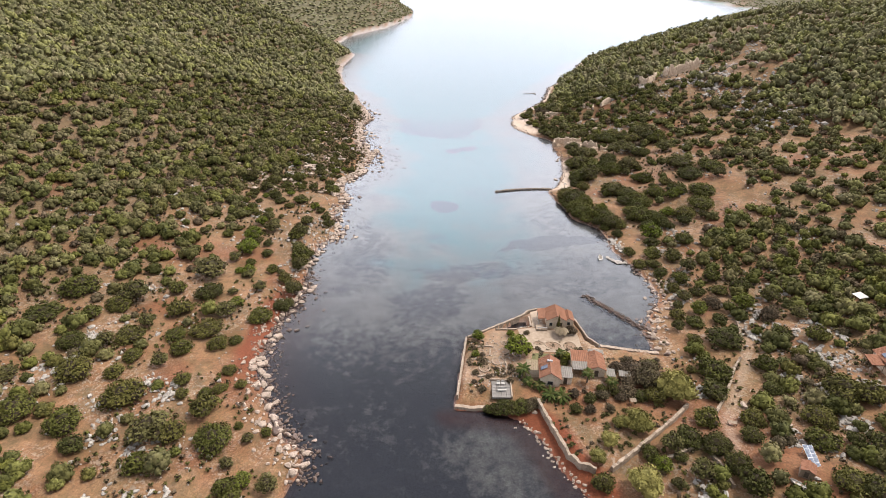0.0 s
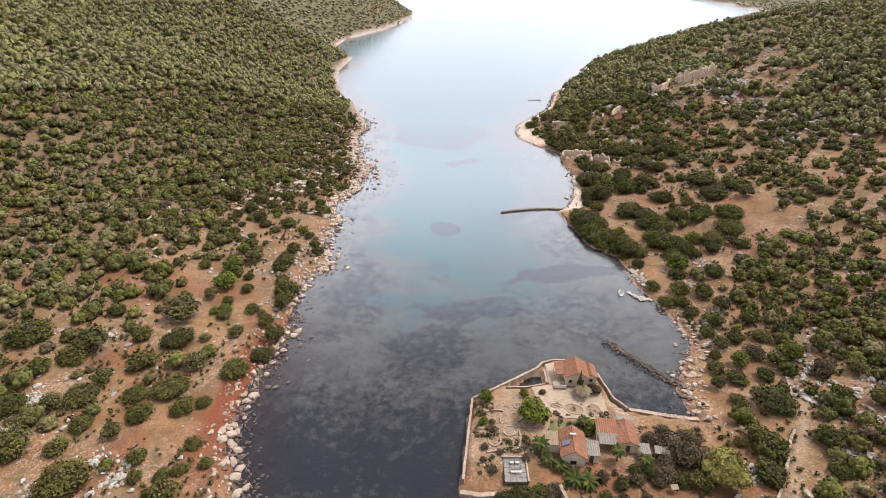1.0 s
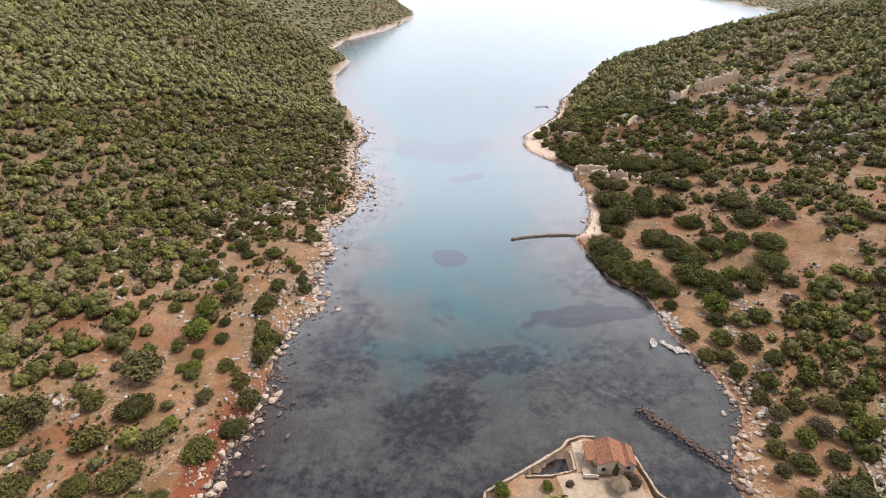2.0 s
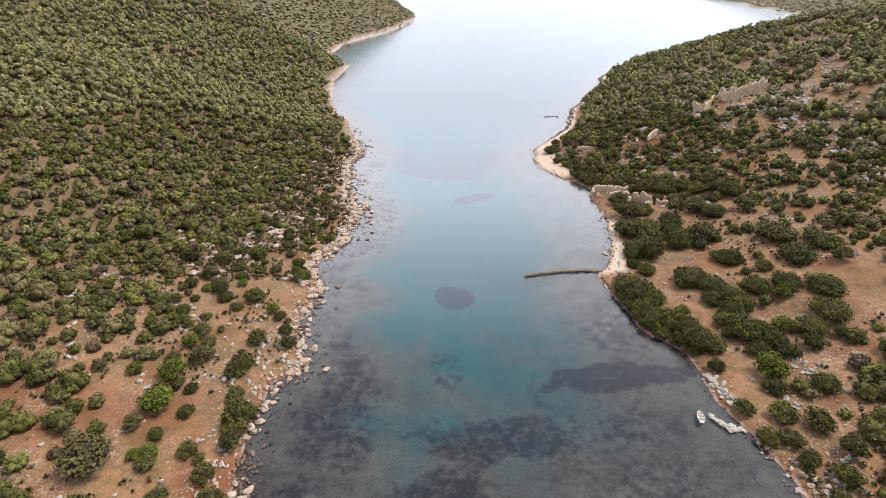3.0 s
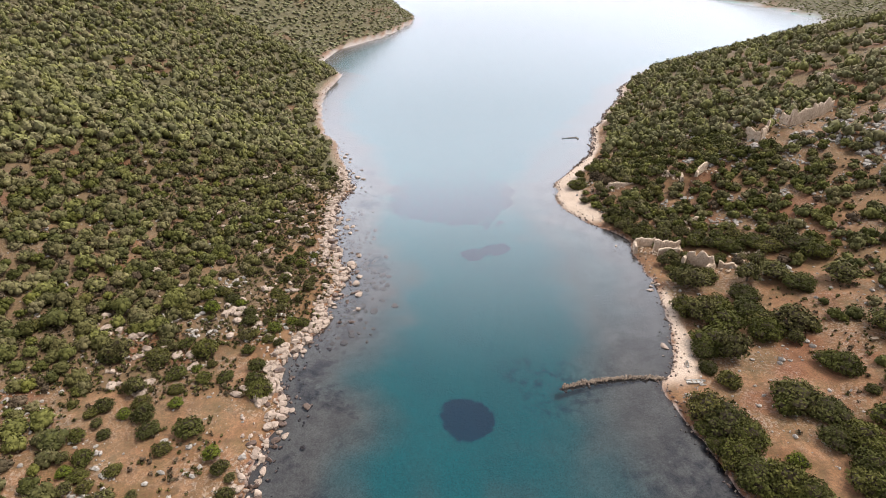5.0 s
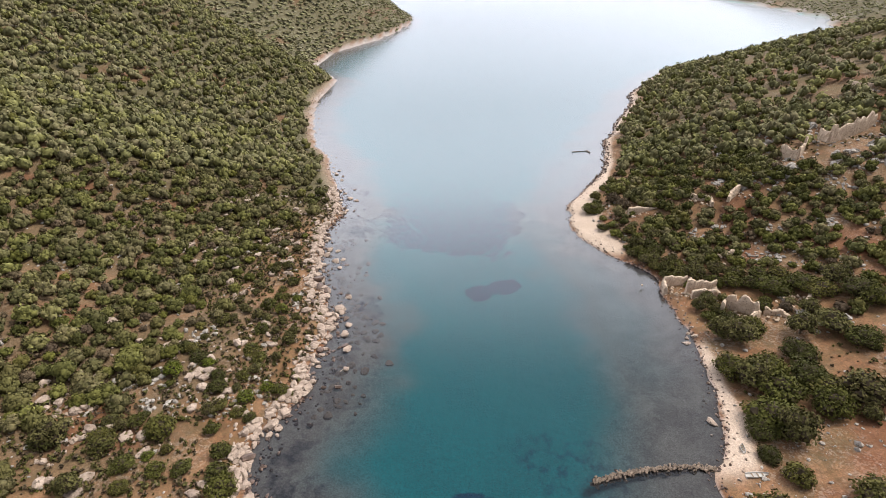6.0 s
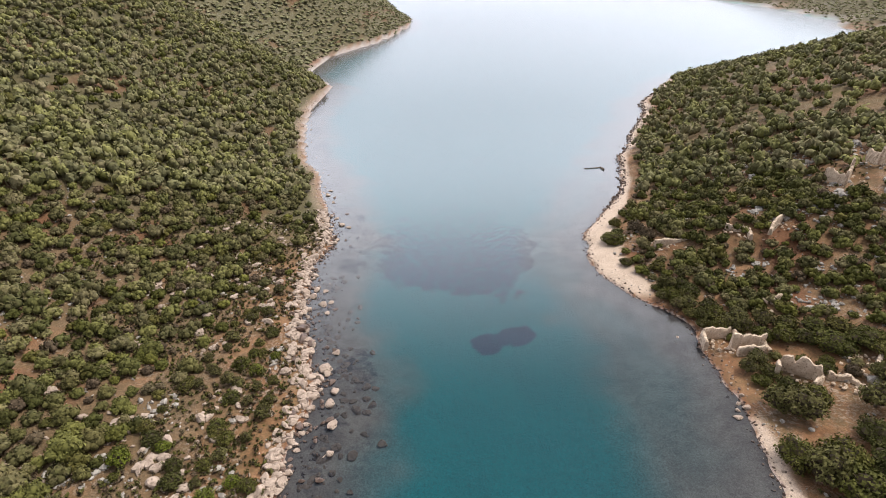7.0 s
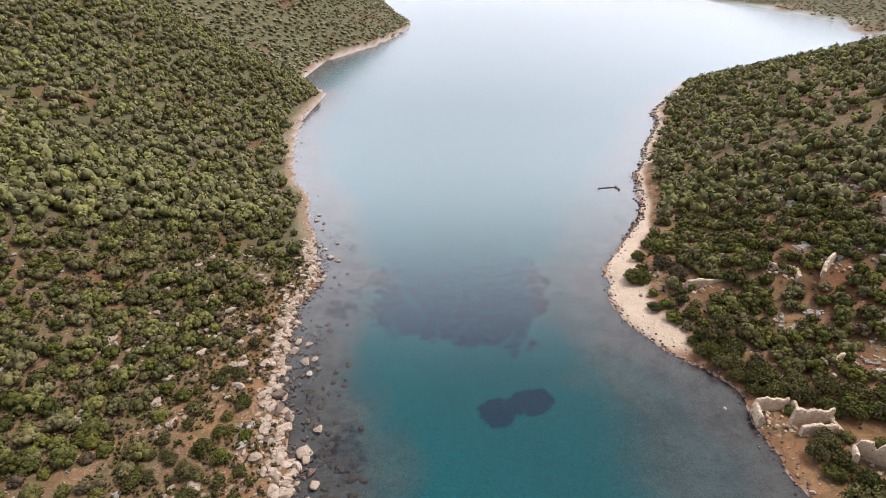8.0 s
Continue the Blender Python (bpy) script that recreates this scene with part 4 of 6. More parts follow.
for side, shapes, word, green, grey in ((step < 108, lush, "near the water", LEAF_WOOD, LEAF_OLIVE), (step >= 108, near, "on the slopes", LEAF_SLOPE_HAZED, LEAF_DULL_HAZED)):
    some = close[side]
    east = 0.16 * ((some[:, 0] > 0) & ((some[:, 1] < 250) | ((some[:, 1] < 335) & (some[:, 0] < 118))))
    kinds = dice.random(len(some)) + np.where(dice.random(len(some)) < 0.7, east, 0)
    for word_name, low, high, size, words, leaf in (("maquis", 0.0, 0.46, (1.6, 3.4), "dense olive-green maquis shrubs ", green), ("lentisk_scrub", 0.46, 0.70, (1.3, 2.9), "dark-green lentisk scrub among the maquis ", LEAF_DARK),
                                                    ("olive_scrub", 0.70, 0.86, (1.5, 3.2), "grey-green wild olive scrub ", grey), ("dry_scrub", 0.86, 0.94, (1.1, 2.3), "dull brown half-dry scrub ", LEAF_BROWN),
                                                    ("fresh_scrub", 0.94, 2.0, (1.2, 2.5), "yellow-green scrub among the maquis ", LEAF_YELLOW)):
        woodland(word_name, some[(kinds >= low) & (kinds < high)], shapes, size, words + word, leaf)
# thickets down to the water below the hill, and above the small bay
thick = np.concatenate([scatter(44, 124, 262, 345, 3.4), scatter(62, 118, 98, 152, 4.0)])
kinds = dice.random(len(thick))
woodland("thicket", thick[kinds < 0.45], near, (1.5, 2.7), "dark-green thicket of evergreen shrubs above the shore", LEAF_DARK)
woodland("olive_thicket", thick[kinds >= 0.45], near, (1.5, 2.6), "olive-green thicket of maquis above the shore", LEAF_WOOD)
spots = np.concatenate([beyond, scatter(-520, -24, 385, 660, 5.5), scatter(24, 560, 385, 720, 5.5)])
kinds = dice.random(len(spots))
woodland("hill_maquis", spots[kinds < 0.52], mid, (2.9, 4.5), "olive-green maquis covering the hillsides", LEAF_HILL_HAZED)
woodland("hill_olives", spots[(kinds >= 0.52) & (kinds < 0.86)], mid, (2.8, 4.4), "grey-green wild olives covering the hillsides", LEAF_OLIVE_HAZED)
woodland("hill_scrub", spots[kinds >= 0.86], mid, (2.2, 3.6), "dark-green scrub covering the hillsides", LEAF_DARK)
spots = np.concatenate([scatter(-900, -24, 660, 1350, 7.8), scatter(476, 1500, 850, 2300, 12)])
woodland("far_woods", spots, rest, (5.2, 7.6), "distant dull-green scrub on the far shores", LEAF_FAR_HAZED, (0.40, 0.56))
# low undergrowth in the open ground
x = np.concatenate([dice.uniform(-125, -30, 3500), dice.uniform(-105, -38, 7500), dice.uniform(40, 130, 3000), dice.uniform(50, 150, 2500)])
y = np.concatenate([dice.uniform(46, 200, 3500), dice.uniform(196, 335, 7500), dice.uniform(50, 135, 3000), dice.uniform(135, 330, 2500)])
d, west, east, far = shore(x, y)
keep = (d > np.where(east > west, beach_width(y) * smooth(190, 205, y) + 1.5, 2.0)) & (garden(x, y) < 0.02) & (fractal(x, y, 14, 89, 3) + 0.35 * (y > 196) * (x < 0) > 0.0)
low = np.stack([x, y, sheet_height(x, y), d], 1)[keep]
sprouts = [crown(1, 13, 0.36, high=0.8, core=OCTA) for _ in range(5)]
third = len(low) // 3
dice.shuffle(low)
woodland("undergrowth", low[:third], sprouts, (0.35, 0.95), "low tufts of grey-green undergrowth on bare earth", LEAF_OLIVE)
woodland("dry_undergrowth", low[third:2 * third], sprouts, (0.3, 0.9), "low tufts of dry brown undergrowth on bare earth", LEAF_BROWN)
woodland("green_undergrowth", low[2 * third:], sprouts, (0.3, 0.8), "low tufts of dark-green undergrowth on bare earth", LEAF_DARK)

# kitchen-garden plants inside the walls
beds = []
for x0, x1, y0, y1, n in ((20, 48, 64, 83, 190), (36, 49, 84, 92, 70), (20, 33, 91.5, 96, 40)):
    for _ in range(n):
        x, y = dice.uniform(x0, x1), dice.uniform(y0, y1)
        if garden(np.array([x]), np.array([y]))[0] > 0.95 and not (20 < x < 37.5 and 82.5 < y < 91.5):
            beds.append((x, y, ground_at(x, y), 0))
brush = [(x, y, ground_at(x, y), 0) for x, y in zip(dice.uniform(5.6, 18, 260), dice.uniform(82, 102, 260)) if fractal(np.array([x]), np.array([y]), 4, 95, 2)[0] > 0.05 and not (9.5 < x < 15 and y < 85.5)]
tufts = [crown(4, 60, 0.24, high=0.8, core=OCTA) for _ in range(4)]
half = len(beds) // 2
woodland("garden_plants", beds[:half] + brush[::3], tufts, (0.2, 0.7), "low green garden plants and weeds", LEAF_OLIVE)
woodland("dry_garden_plants", beds[half:] + brush[1::3] + brush[2::3], tufts, (0.25, 1.0), "dry brown plants and weeds in a garden", LEAF_BROWN, (0.5, 1.0))


# ---- boulders, stones, jetties ----
def rock(level, seed, flat=0.7):
    v, f = level
    chance = np.random.default_rng(seed)
    p = v * (1 + 0.12 * chance.normal(size=(len(v), 1)))
    for _ in range(9):
        way = chance.normal(size=3)
        way /= np.linalg.norm(way)
        over = p @ way - chance.uniform(0.55, 0.82)
        p = p - np.maximum(over, 0)[:, None] * way
    return p * (1.2, 1.0, flat * 1.25), f


ROCKS = [rock(ICO2, k + 1, 0.62 + 0.05 * (k % 4)) for k in range(8)]
PEBBLES = [rock(ICO, k + 20, 0.7) for k in range(6)]
ROCK_MESHES = [mesh_of("boulder", v, f, LIMESTONE) for v, f in ROCKS]
RUBBLE_MESHES = [mesh_of("stone", v, f, RUINSTONE) for v, f in PEBBLES]
WET_MESHES = [mesh_of("boulder", v, f, WETSTONE) for v, f in ROCKS[:4]]


def stones(name, spots, templates, mat, label, category="stones"):
    """Many loose stones in one mesh: rows of x, y, z, radius."""
    verts, faces, count = [], [], 0
    for x, y, z, r in spots:
        v, f = templates[int(dice.integers(len(templates)))]
        a = dice.uniform(0, 2 * np.pi)
        c, s = np.cos(a) * r, np.sin(a) * r
        squash = dice.uniform(0.6, 1.1)
        p = np.stack([v[:, 0] * c - v[:, 1] * s * squash + x, v[:, 0] * s + v[:, 1] * c * squash + y, v[:, 2] * r * dice.uniform(0.7, 1.2) + z], 1)
        verts.append(p)
        faces.append(f + count)
        count += len(v)
    return tagged(new(name, mesh_of(name, np.concatenate(verts), np.concatenate(faces), mat)), label, category, kind="stuff")


def boulder(x, y, r, wet=False, lift=0.25, label=""):
    meshes = WET_MESHES if wet else ROCK_MESHES
    z = max(ground_at(x, y), -0.25) + r * lift - 0.1
    ob = new("boulder", meshes[int(dice.integers(len(meshes)))])
    ob.matrix_basis = pose(x, y, z, dice.uniform(-12, 12), dice.uniform(-12, 12), dice.uniform(0, 360)) @ Matrix.Diagonal((r, r * dice.uniform(0.7, 1.0), r * dice.uniform(0.7, 1.1), 1))
    return tagged(ob, label or ("dark wet boulder at the water's edge" if wet else "pale weathered limestone boulder on the shore"), "boulder", "boulders of the shore")


def along(points, step, wobble):
    """Places along an outline, every step metres, off it by up to wobble."""
    out = []
    for (ax, ay), (bx, by) in zip(points, points[1:]):
        length = math.hypot(bx - ax, by - ay)
        for k in range(max(1, round(length / step))):
            s = (k + dice.random()) * step / max(length, step)
            off = dice.normal() * wobble
            out.append((ax + (bx - ax) * s - (by - ay) / length * off, ay + (by - ay) * s + (bx - ax) / length * off))
    return out


west_line = [p for p in rounded(SHORE_WEST, 1) if 55 < p[1] < 350]
placed = 0
for x, y in along(west_line, 1.0, 1.5):
    bony = 0.35 + 0.65 * (value_noise(np.array([x / 14]), np.array([y / 14]), 5)[0] > 0.42)
    if y > 205:
        bony = 1.0
    if placed < 285 and dice.random() < bony * (0.9 if y > 150 else 0.6):
        r = dice.uniform(0.55, 1.15) * (1.4 if dice.random() < 0.3 and y > 200 else 1.0)
        boulder(x + (dice.uniform(-3.5, 0.5) if y > 195 else 0.4), y, r, wet=dice.random() < (0.15 if y > 150 else 0.35))
        placed += 1
for x, y, r in ((-33.5, 254.6, 1.7), (-32.4, 261.6, 0.9), (-32.9, 253.0, 1.1), (-28.9, 237.6, 1.2), (-30.4, 243.2, 1.3), (-30.0, 247.4, 1.2), (-31.2, 250.3, 0.9), (-29.6, 238.9, 0.9), (-33.6, 193.9, 0.9), (-32.8, 194.4, 0.5), (-32.2, 114.5, 0.6), (-37.4, 105.6, 0.7), (-33.9, 82.0, 0.5)):
    boulder(x, y, r, wet=r < 0.95, lift=0.35, label="limestone boulder standing in shallow water")
SHALLOWS = ((-32.1, 260.8, 1.3), (-37.5, 277.5, 1.1), (-37.5, 282.6, 1.1), (-39.5, 281.6, 1.4), (-42.9, 289.2, 1.4), (-40.3, 288.5, 1.1), (-35.7, 279.4, 0.9), (-40.2, 331.6, 1.3), (-43.0, 333.6, 1.3), (-46.0, 339.7, 1.2), (-42.7, 343.7, 0.9), (-48.4, 341.8, 1.2))
SHALLOWS += ((-50.1, 355.2, 1.2), (-53.7, 362.7, 1.3), (-50.4, 360.1, 1.0), (-53.7, 367.9, 1.1), (-28.0, 230.3, 1.1), (-29.0, 224.5, 1.0), (-34.9, 157.9, 0.8), (-40.8, 151.8, 1.0), (-35.0, 107.2, 0.7))
for x, y, r in SHALLOWS:
    boulder(x, y, r * 0.85, wet=r < 1.05, lift=0.3, label="limestone boulder standing in shallow water")
# rubble along the west shore, half of it under water
spots = []
for x, y in along(west_line, 0.22, 2.6):
    z = ground_at(x, y)
    if -0.9 < z < 1.3:
        spots.append((x, y, z + 0.08, dice.uniform(0.2, 0.7)))
pale = [s for s in spots if s[2] > 0.25]
stones("shore_rubble", pale, PEBBLES, LIMESTONE, "pale limestone rubble along the shore")
stones("wet_rubble", [s for s in spots if s[2] <= 0.25] + [(x + dice.uniform(0.5, 5), y, min(ground_at(x + 2, y) + 0.1, -0.12), dice.uniform(0.2, 0.8)) for x, y in along(west_line, 1.3, 1.5)]
       + [(x + 0.3 + abs(dice.normal()) * 1.9, y, dice.uniform(-0.12, 0.08), dice.uniform(0.15, 0.45)) for x, y in along([p for p in west_line if p[1] < 135], 0.13, 0.8)], PEBBLES, WETSTONE, "dark wet stones in the shallows")
spots = [(x, y, max(ground_at(x, y), -0.3) + 0.05, dice.uniform(0.25, 0.7)) for x, y in along([p for p in rounded(SHORE_WEST, 1) if 350 <= p[1] < 740], 1.0, 3.0)]
stones("coast_rubble", spots, PEBBLES, LIMESTONE, "grey-pink rocks along the bare shore", "rocks")

bank = [(x - abs(dice.normal()) * 2.2, y) for x, y in along([p for p in west_line if p[1] > 190], 0.42, 0.9)]
stones("boulder_bank", [(x, y, max(ground_at(x, y), -0.2) + 0.15, 0.35 + 1.1 * dice.random() ** 1.8) for x, y in bank], ROCKS, LIMESTONE, "bank of pale limestone boulders along the shore", "boulders")

bank = [(x + 0.6 + dice.normal() * 1.3, y) for x, y in along([p for p in west_line if p[1] < 195], 0.62, 0.7)]
stones("near_boulders", [(x, y, max(ground_at(x, y), -0.2) + 0.1, 0.25 + 0.85 * dice.random() ** 2) for x, y in bank if value_noise(np.array([x / 9]), np.array([y / 9]), 6)[0] > 0.3], ROCKS, LIMESTONE, "pale limestone boulders strewn along the shore", "boulders")

x, y = dice.uniform(-92, -38, 2600), dice.uniform(196, 335, 2600)
keep = (shore(x, y)[0] > 2) & (fractal(x, y, 9, 83, 3) > 0.12)
x, y = x[keep], y[keep]
r = 0.3 + 1.1 * dice.random(len(x)) ** 2.2
stones("slope_boulders", np.stack([x, y, sheet_height(x, y) + r * 0.2, r], 1)[:620], ROCKS, LIMESTONE, "pale limestone boulders among shrubs on the slope", "boulders")

drowned = []
for x, y in along([p for p in west_line if 215 < p[1] < 300], 0.5, 1.0):
    out = 2.5 + abs(dice.normal()) * 5.5
    drowned.append((x + out, y, min(ground_at(x + out, y) + 0.2, -0.9), dice.uniform(0.4, 1.2)))
stones("drowned_boulders", drowned, ROCKS, LIMESTONE, "pale boulders lying under clear water", "boulders")

# east shore: boulders round the small bay, a dark stony edge under the beach
inlet = [(50, 94.4), (51, 97.5), (50.5, 101.5), (50.4, 105), (54, 110), (58.3, 116.5), (60.2, 122), (60.4, 127), (58.6, 137)]
for x, y in along(inlet, 0.75, 1.6):
    if garden(np.array([x]), np.array([y]))[0] < 0.05:
        boulder(x + 1.2, y, dice.uniform(0.3, 0.75), wet=dice.random() < 0.4)
for x, y, r in ((49.4, 212.7, 1.1), (54.5, 238.2, 0.9), (55.5, 240.0, 0.7), (57.6, 240.6, 0.8), (56.6, 241.9, 0.6), (58.2, 244.0, 0.6), (61.2, 76.2, 0.9), (58.2, 84.4, 0.8), (18.9, 76.3, 0.55), (59, 73, 0.8), (66, 70, 0.9), (63.5, 66.5, 1.0)):
    boulder(x, y, r)
east_line = [p for p in rounded(SHORE_EAST[18:], 1) if 100 < p[1] < 600]
spots = [(x, y, max(ground_at(x, y), -0.35) + 0.05, dice.uniform(0.15, 0.42)) for x, y in along(east_line, 0.42, 0.8)]
rocky = [(x + abs(dice.normal()) * 2.0 + 0.6, y) for x, y in along(inlet, 0.36, 1.7)]
stones("bay_boulders", [(x, y, ground_at(x, y) + 0.06, 0.18 + 0.6 * dice.random() ** 2) for x, y in rocky if garden(np.array([x]), np.array([y]))[0] < 0.05], ROCKS, LIMESTONE, "jumble of pale boulders round the small bay", "boulders")
spots += [(x + 0.3 + dice.normal() * 0.8, y, max(ground_at(x, y), -0.3) + 0.1, dice.uniform(0.3, 0.85)) for x, y in along([p for p in east_line if 338 < p[1] < 560], 0.55, 0.9)]
stones("beach_stones", spots, PEBBLES, WETSTONE, "dark brown stones along the water line")
spots = [(x + 2, y, ground_at(x + 2, y) + 0.04, dice.uniform(0.15, 0.4)) for x, y in along([p for p in east_line if p[1] < 192 or 238 < p[1] < 282], 0.8, 2.0)]
spots += [(x, y, max(ground_at(x, y), -0.1) + 0.05, dice.uniform(0.2, 0.5)) for x, y in along([(15.6, 75), (19.3, 69.5), (22, 63.4), (25, 57)], 0.35, 0.6)]
stones("scattered_stones", spots, PEBBLES, LIMESTONE, "loose pale stones above the water line")

# stones scattered over the open slopes, thick in places
x, y = dice.uniform(-130, 150, 60000), dice.uniform(44, 330, 60000)
d = shore(x, y)[0]
thick = smooth(0.12, 0.6, fractal(x, y, 13, 71, 3)) * 0.5 + 0.05
keep = (d > 2) & (dice.random(len(x)) < thick) & (garden(x, y) < 0.02) & (np.abs(x) < 0.76 * y + 40)
x, y = x[keep], y[keep]
r = 0.13 + 0.35 * dice.random(len(x)) ** 3 + 0.45 * (dice.random(len(x)) < 0.09)
stones("field_stones", np.stack([x, y, sheet_height(x, y) + r * 0.15, r], 1)[:8000], PEBBLES, GREYSTONE, "pale grey stones strewn over the dry slopes")

# pale outcrops among the shrubs above the small bay and on the western clearing
x, y = np.concatenate([dice.uniform(58, 118, 4500), dice.uniform(-95, -42, 3000), dice.uniform(-100, -38, 3000)]), np.concatenate([dice.uniform(60, 160, 4500), dice.uniform(55, 135, 3000), dice.uniform(150, 265, 3000)])
keep = (shore(x, y)[0] > 2.5) & (fractal(x, y, 11, 77, 3) > 0.40) & (garden(x, y) < 0.02)
x, y = x[keep], y[keep]
r = 0.22 + 0.75 * dice.random(len(x)) ** 2.5
stones("outcrops", np.stack([x, y, sheet_height(x, y) + r * 0.12, r], 1), PEBBLES, GREYSTONE, "pale grey limestone outcrops among shrubs", "rocks")
heaps = [(75, 84.8, 3.4), (78.3, 76.5, 4), (63.9, 66.3, 2.6), (54.6, 81.1, 2), (87.5, 87.1, 3.6), (77.5, 70.4, 3), (87.3, 78.2, 3), (45, 56.9, 2), (83, 91.3, 3.4), (74.4, 98.9, 2), (-66.3, 70.2, 3), (-64.9, 84.8, 3), (-86.7, 99.1, 3), (-58.6, 67.8, 2.6), (-58.7, 81.8, 2.6)]
spots = [(cx + dice.normal() * cr * 0.6, cy + dice.normal() * cr * 0.6, 0.16 + 0.75 * dice.random() ** 2) for cx, cy, cr in heaps for _ in range(round(20 * cr))]
stones("rock_heaps", [(px, py, ground_at(px, py) + 0.1 * pr, pr) for px, py, pr in spots], PEBBLES, GREYSTONE, "heaps of pale grey limestone among shrubs", "rocks")
x, y = dice.uniform(84, 205, 6000), dice.uniform(236, 350, 6000)
keep = (shore(x, y)[0] > 6) & (fractal(x, y, 17, 79, 3) > 0.26)
x, y = x[keep], y[keep]
r = 0.4 + 1.3 * dice.random(len(x)) ** 2.5
clusters = [(cx + dice.normal() * cr * 0.55, cy + dice.normal() * cr * 0.55, dice.uniform(0.25, 0.9)) for cx, cy, cr in BARE for _ in range(round(7 * cr))]
more = np.array([(px, py, ground_at(px, py) + 0.1 * pr, pr) for px, py, pr in clusters])
stones("hill_outcrops", np.concatenate([np.stack([x, y, sheet_height(x, y) + r * 0.1, r], 1)[:1500], more]), PEBBLES, GREYSTONE, "pale grey rock outcrops on the scrubby hillside", "rocks")


def jetty(name, line, width, top, label, mat):
    spots = []
    for x, y in along(line, 0.06, width * 0.3):
        spots.append((x, y, top - 0.22 + dice.uniform(-0.1, 0.12), dice.uniform(0.16, 0.32)))
        spots.append((x + dice.normal() * 0.22, y + dice.normal() * 0.22, top - 0.85, dice.uniform(0.3, 0.5)))
    ob = stones(name, spots, PEBBLES, mat, label, "jetty")
    ob["kind"] = "structure"
    return ob


JETTYSTONE = two_tone("jetty_stone", (0.090, 0.066, 0.048), (0.250, 0.186, 0.138), 0.8, 0.85, 0.05)
jetty("jetty", [(21.6, 198.9), (26.5, 200.3), (32.5, 201.4), (39, 201.9), (45, 201.4)], 1.1, 0.5, "low brown rubble-stone jetty in calm water", JETTYSTONE)
jetty("jetty", [(39.5, 121.2), (43, 116.6), (47, 111.0), (51.8, 104.6)], 1.9, 0.36, "broken dark rubble-stone jetty in the small bay", WETSTONE)

# ---- dry-stone walls and ruined houses ----
def rough_wall(name, line, high, thick, label, mat=WALLSTONE, jag=0.12, base=None, category="wall", taper=0.75, kind="structure", worn=0.0):
    """A masonry wall along an outline, its top and faces uneven."""
    bm = bmesh.new()
    rings = []
    for k, ((ax, ay), (bx, by)) in enumerate(zip(line, line[1:])):
        length = math.hypot(bx - ax, by - ay)
        n = max(2, round(length / 0.45))
        nx, ny = -(by - ay) / length, (bx - ax) / length
        for j in range(n + (k == len(line) - 2)):
            s = j / n
            x, y = ax + (bx - ax) * s, ay + (by - ay) * s
            low = ground_at(x, y) - 0.3 if base is None else base
            drop = worn * high * max(0.0, noise.noise(Vector((x * 0.35, y * 0.35, 4.0))) + 0.25)
            top = (ground_at(x, y) if base is None else 1.55) + high - drop + dice.normal() * jag
            ring = []
            for side, z in ((-1, low), (-1, (low + top) / 2), (-taper, top), (taper, top + dice.normal() * jag * 0.5), (1, (low + top) / 2), (1, low)):
                w = thick / 2 * side + dice.normal() * 0.04
                ring.append(bm.verts.new((x + nx * w, y + ny * w, z)))
            rings.append(ring)
    for one, two in zip(rings, rings[1:]):
        for i in range(5):
            bm.faces.new((one[i], one[i + 1], two[i + 1], two[i]))
    bm.faces.new(rings[0])
    bm.faces.new(rings[-1][::-1])
    return tagged(part(name, bm, mat), label, category, kind=kind)


# sea wall round the garden, and its inner walls
rough_wall("sea_wall_west", [(2.95, 80.4), (4.25, 90), (5.7, 100.4)], 0.2, 0.6, "pale stone sea wall round a garden", base=-1.2, jag=0.03)
rough_wall("sea_wall_north", [(6.0, 100.5), (13, 104.7), (20.6, 109.5), (22.2, 111.4), (24.8, 112.3), (27.6, 112.3)], 0.2, 0.6, "pale stone sea wall along a garden", base=-1.2, jag=0.03)
rough_wall("sea_wall_east", [(30.4, 110.6), (33.8, 107.4), (35.2, 100.2), (37.2, 97.2)], 0.25, 0.5, "pale stone sea wall beside a house", base=-1.2, jag=0.04)
rough_wall("sea_wall_south", [(2.4, 78.7), (6.0, 78.1), (10.6, 78.4)], -0.9, 1.1, "broad pale stone quay edge", base=-1.2, jag=0.03)
rough_wall("inlet_wall", [(37.4, 96.8), (43.5, 95.2), (50.5, 93.9)], 0.25, 1.1, "low pale stone bank along the bay", base=-0.8, jag=0.06)
rough_wall("basin_wall", [(22.1, 104.6), (22.2, 106.6), (22.1, 108.8)], 0.35, 0.5, "pale stone edge of a small boat basin", base=-1.7, jag=0.02)
rough_wall("basin_wall", [(13.2, 103.6), (17.6, 103.6), (21.9, 104.6)], 0.12, 0.4, "pale stone edge of a small boat basin", base=-1.7, jag=0.02)
rough_wall("garden_wall", [(19.6, 78.4), (20.6, 74.6), (21.9, 70.0), (23.2, 65.2), (24.8, 62.4), (27.4, 61.6)], 1.2, 0.75, "weathered dry-stone wall of a garden", jag=0.1)
rough_wall("garden_wall", [(30.2, 61.7), (35.5, 65.3), (41.5, 69.8), (46.0, 73.2), (49.8, 76.6)], 1.1, 0.7, "weathered dry-stone wall of a garden", jag=0.1)
rough_wall("field_wall", [(54.6, 74.4), (58.6, 79.0), (62.0, 83.6), (65.0, 88.0), (67.8, 91.0)], 0.7, 0.6, "low dry-stone wall beside a track", jag=0.1)
rough_wall("field_wall", [(39.3, 60.9), (40.8, 63.7), (44.9, 65.1), (48.4, 65.6), (49.4, 61.6), (49.6, 57.0)], 0.6, 0.6, "low dry-stone wall", jag=0.12)
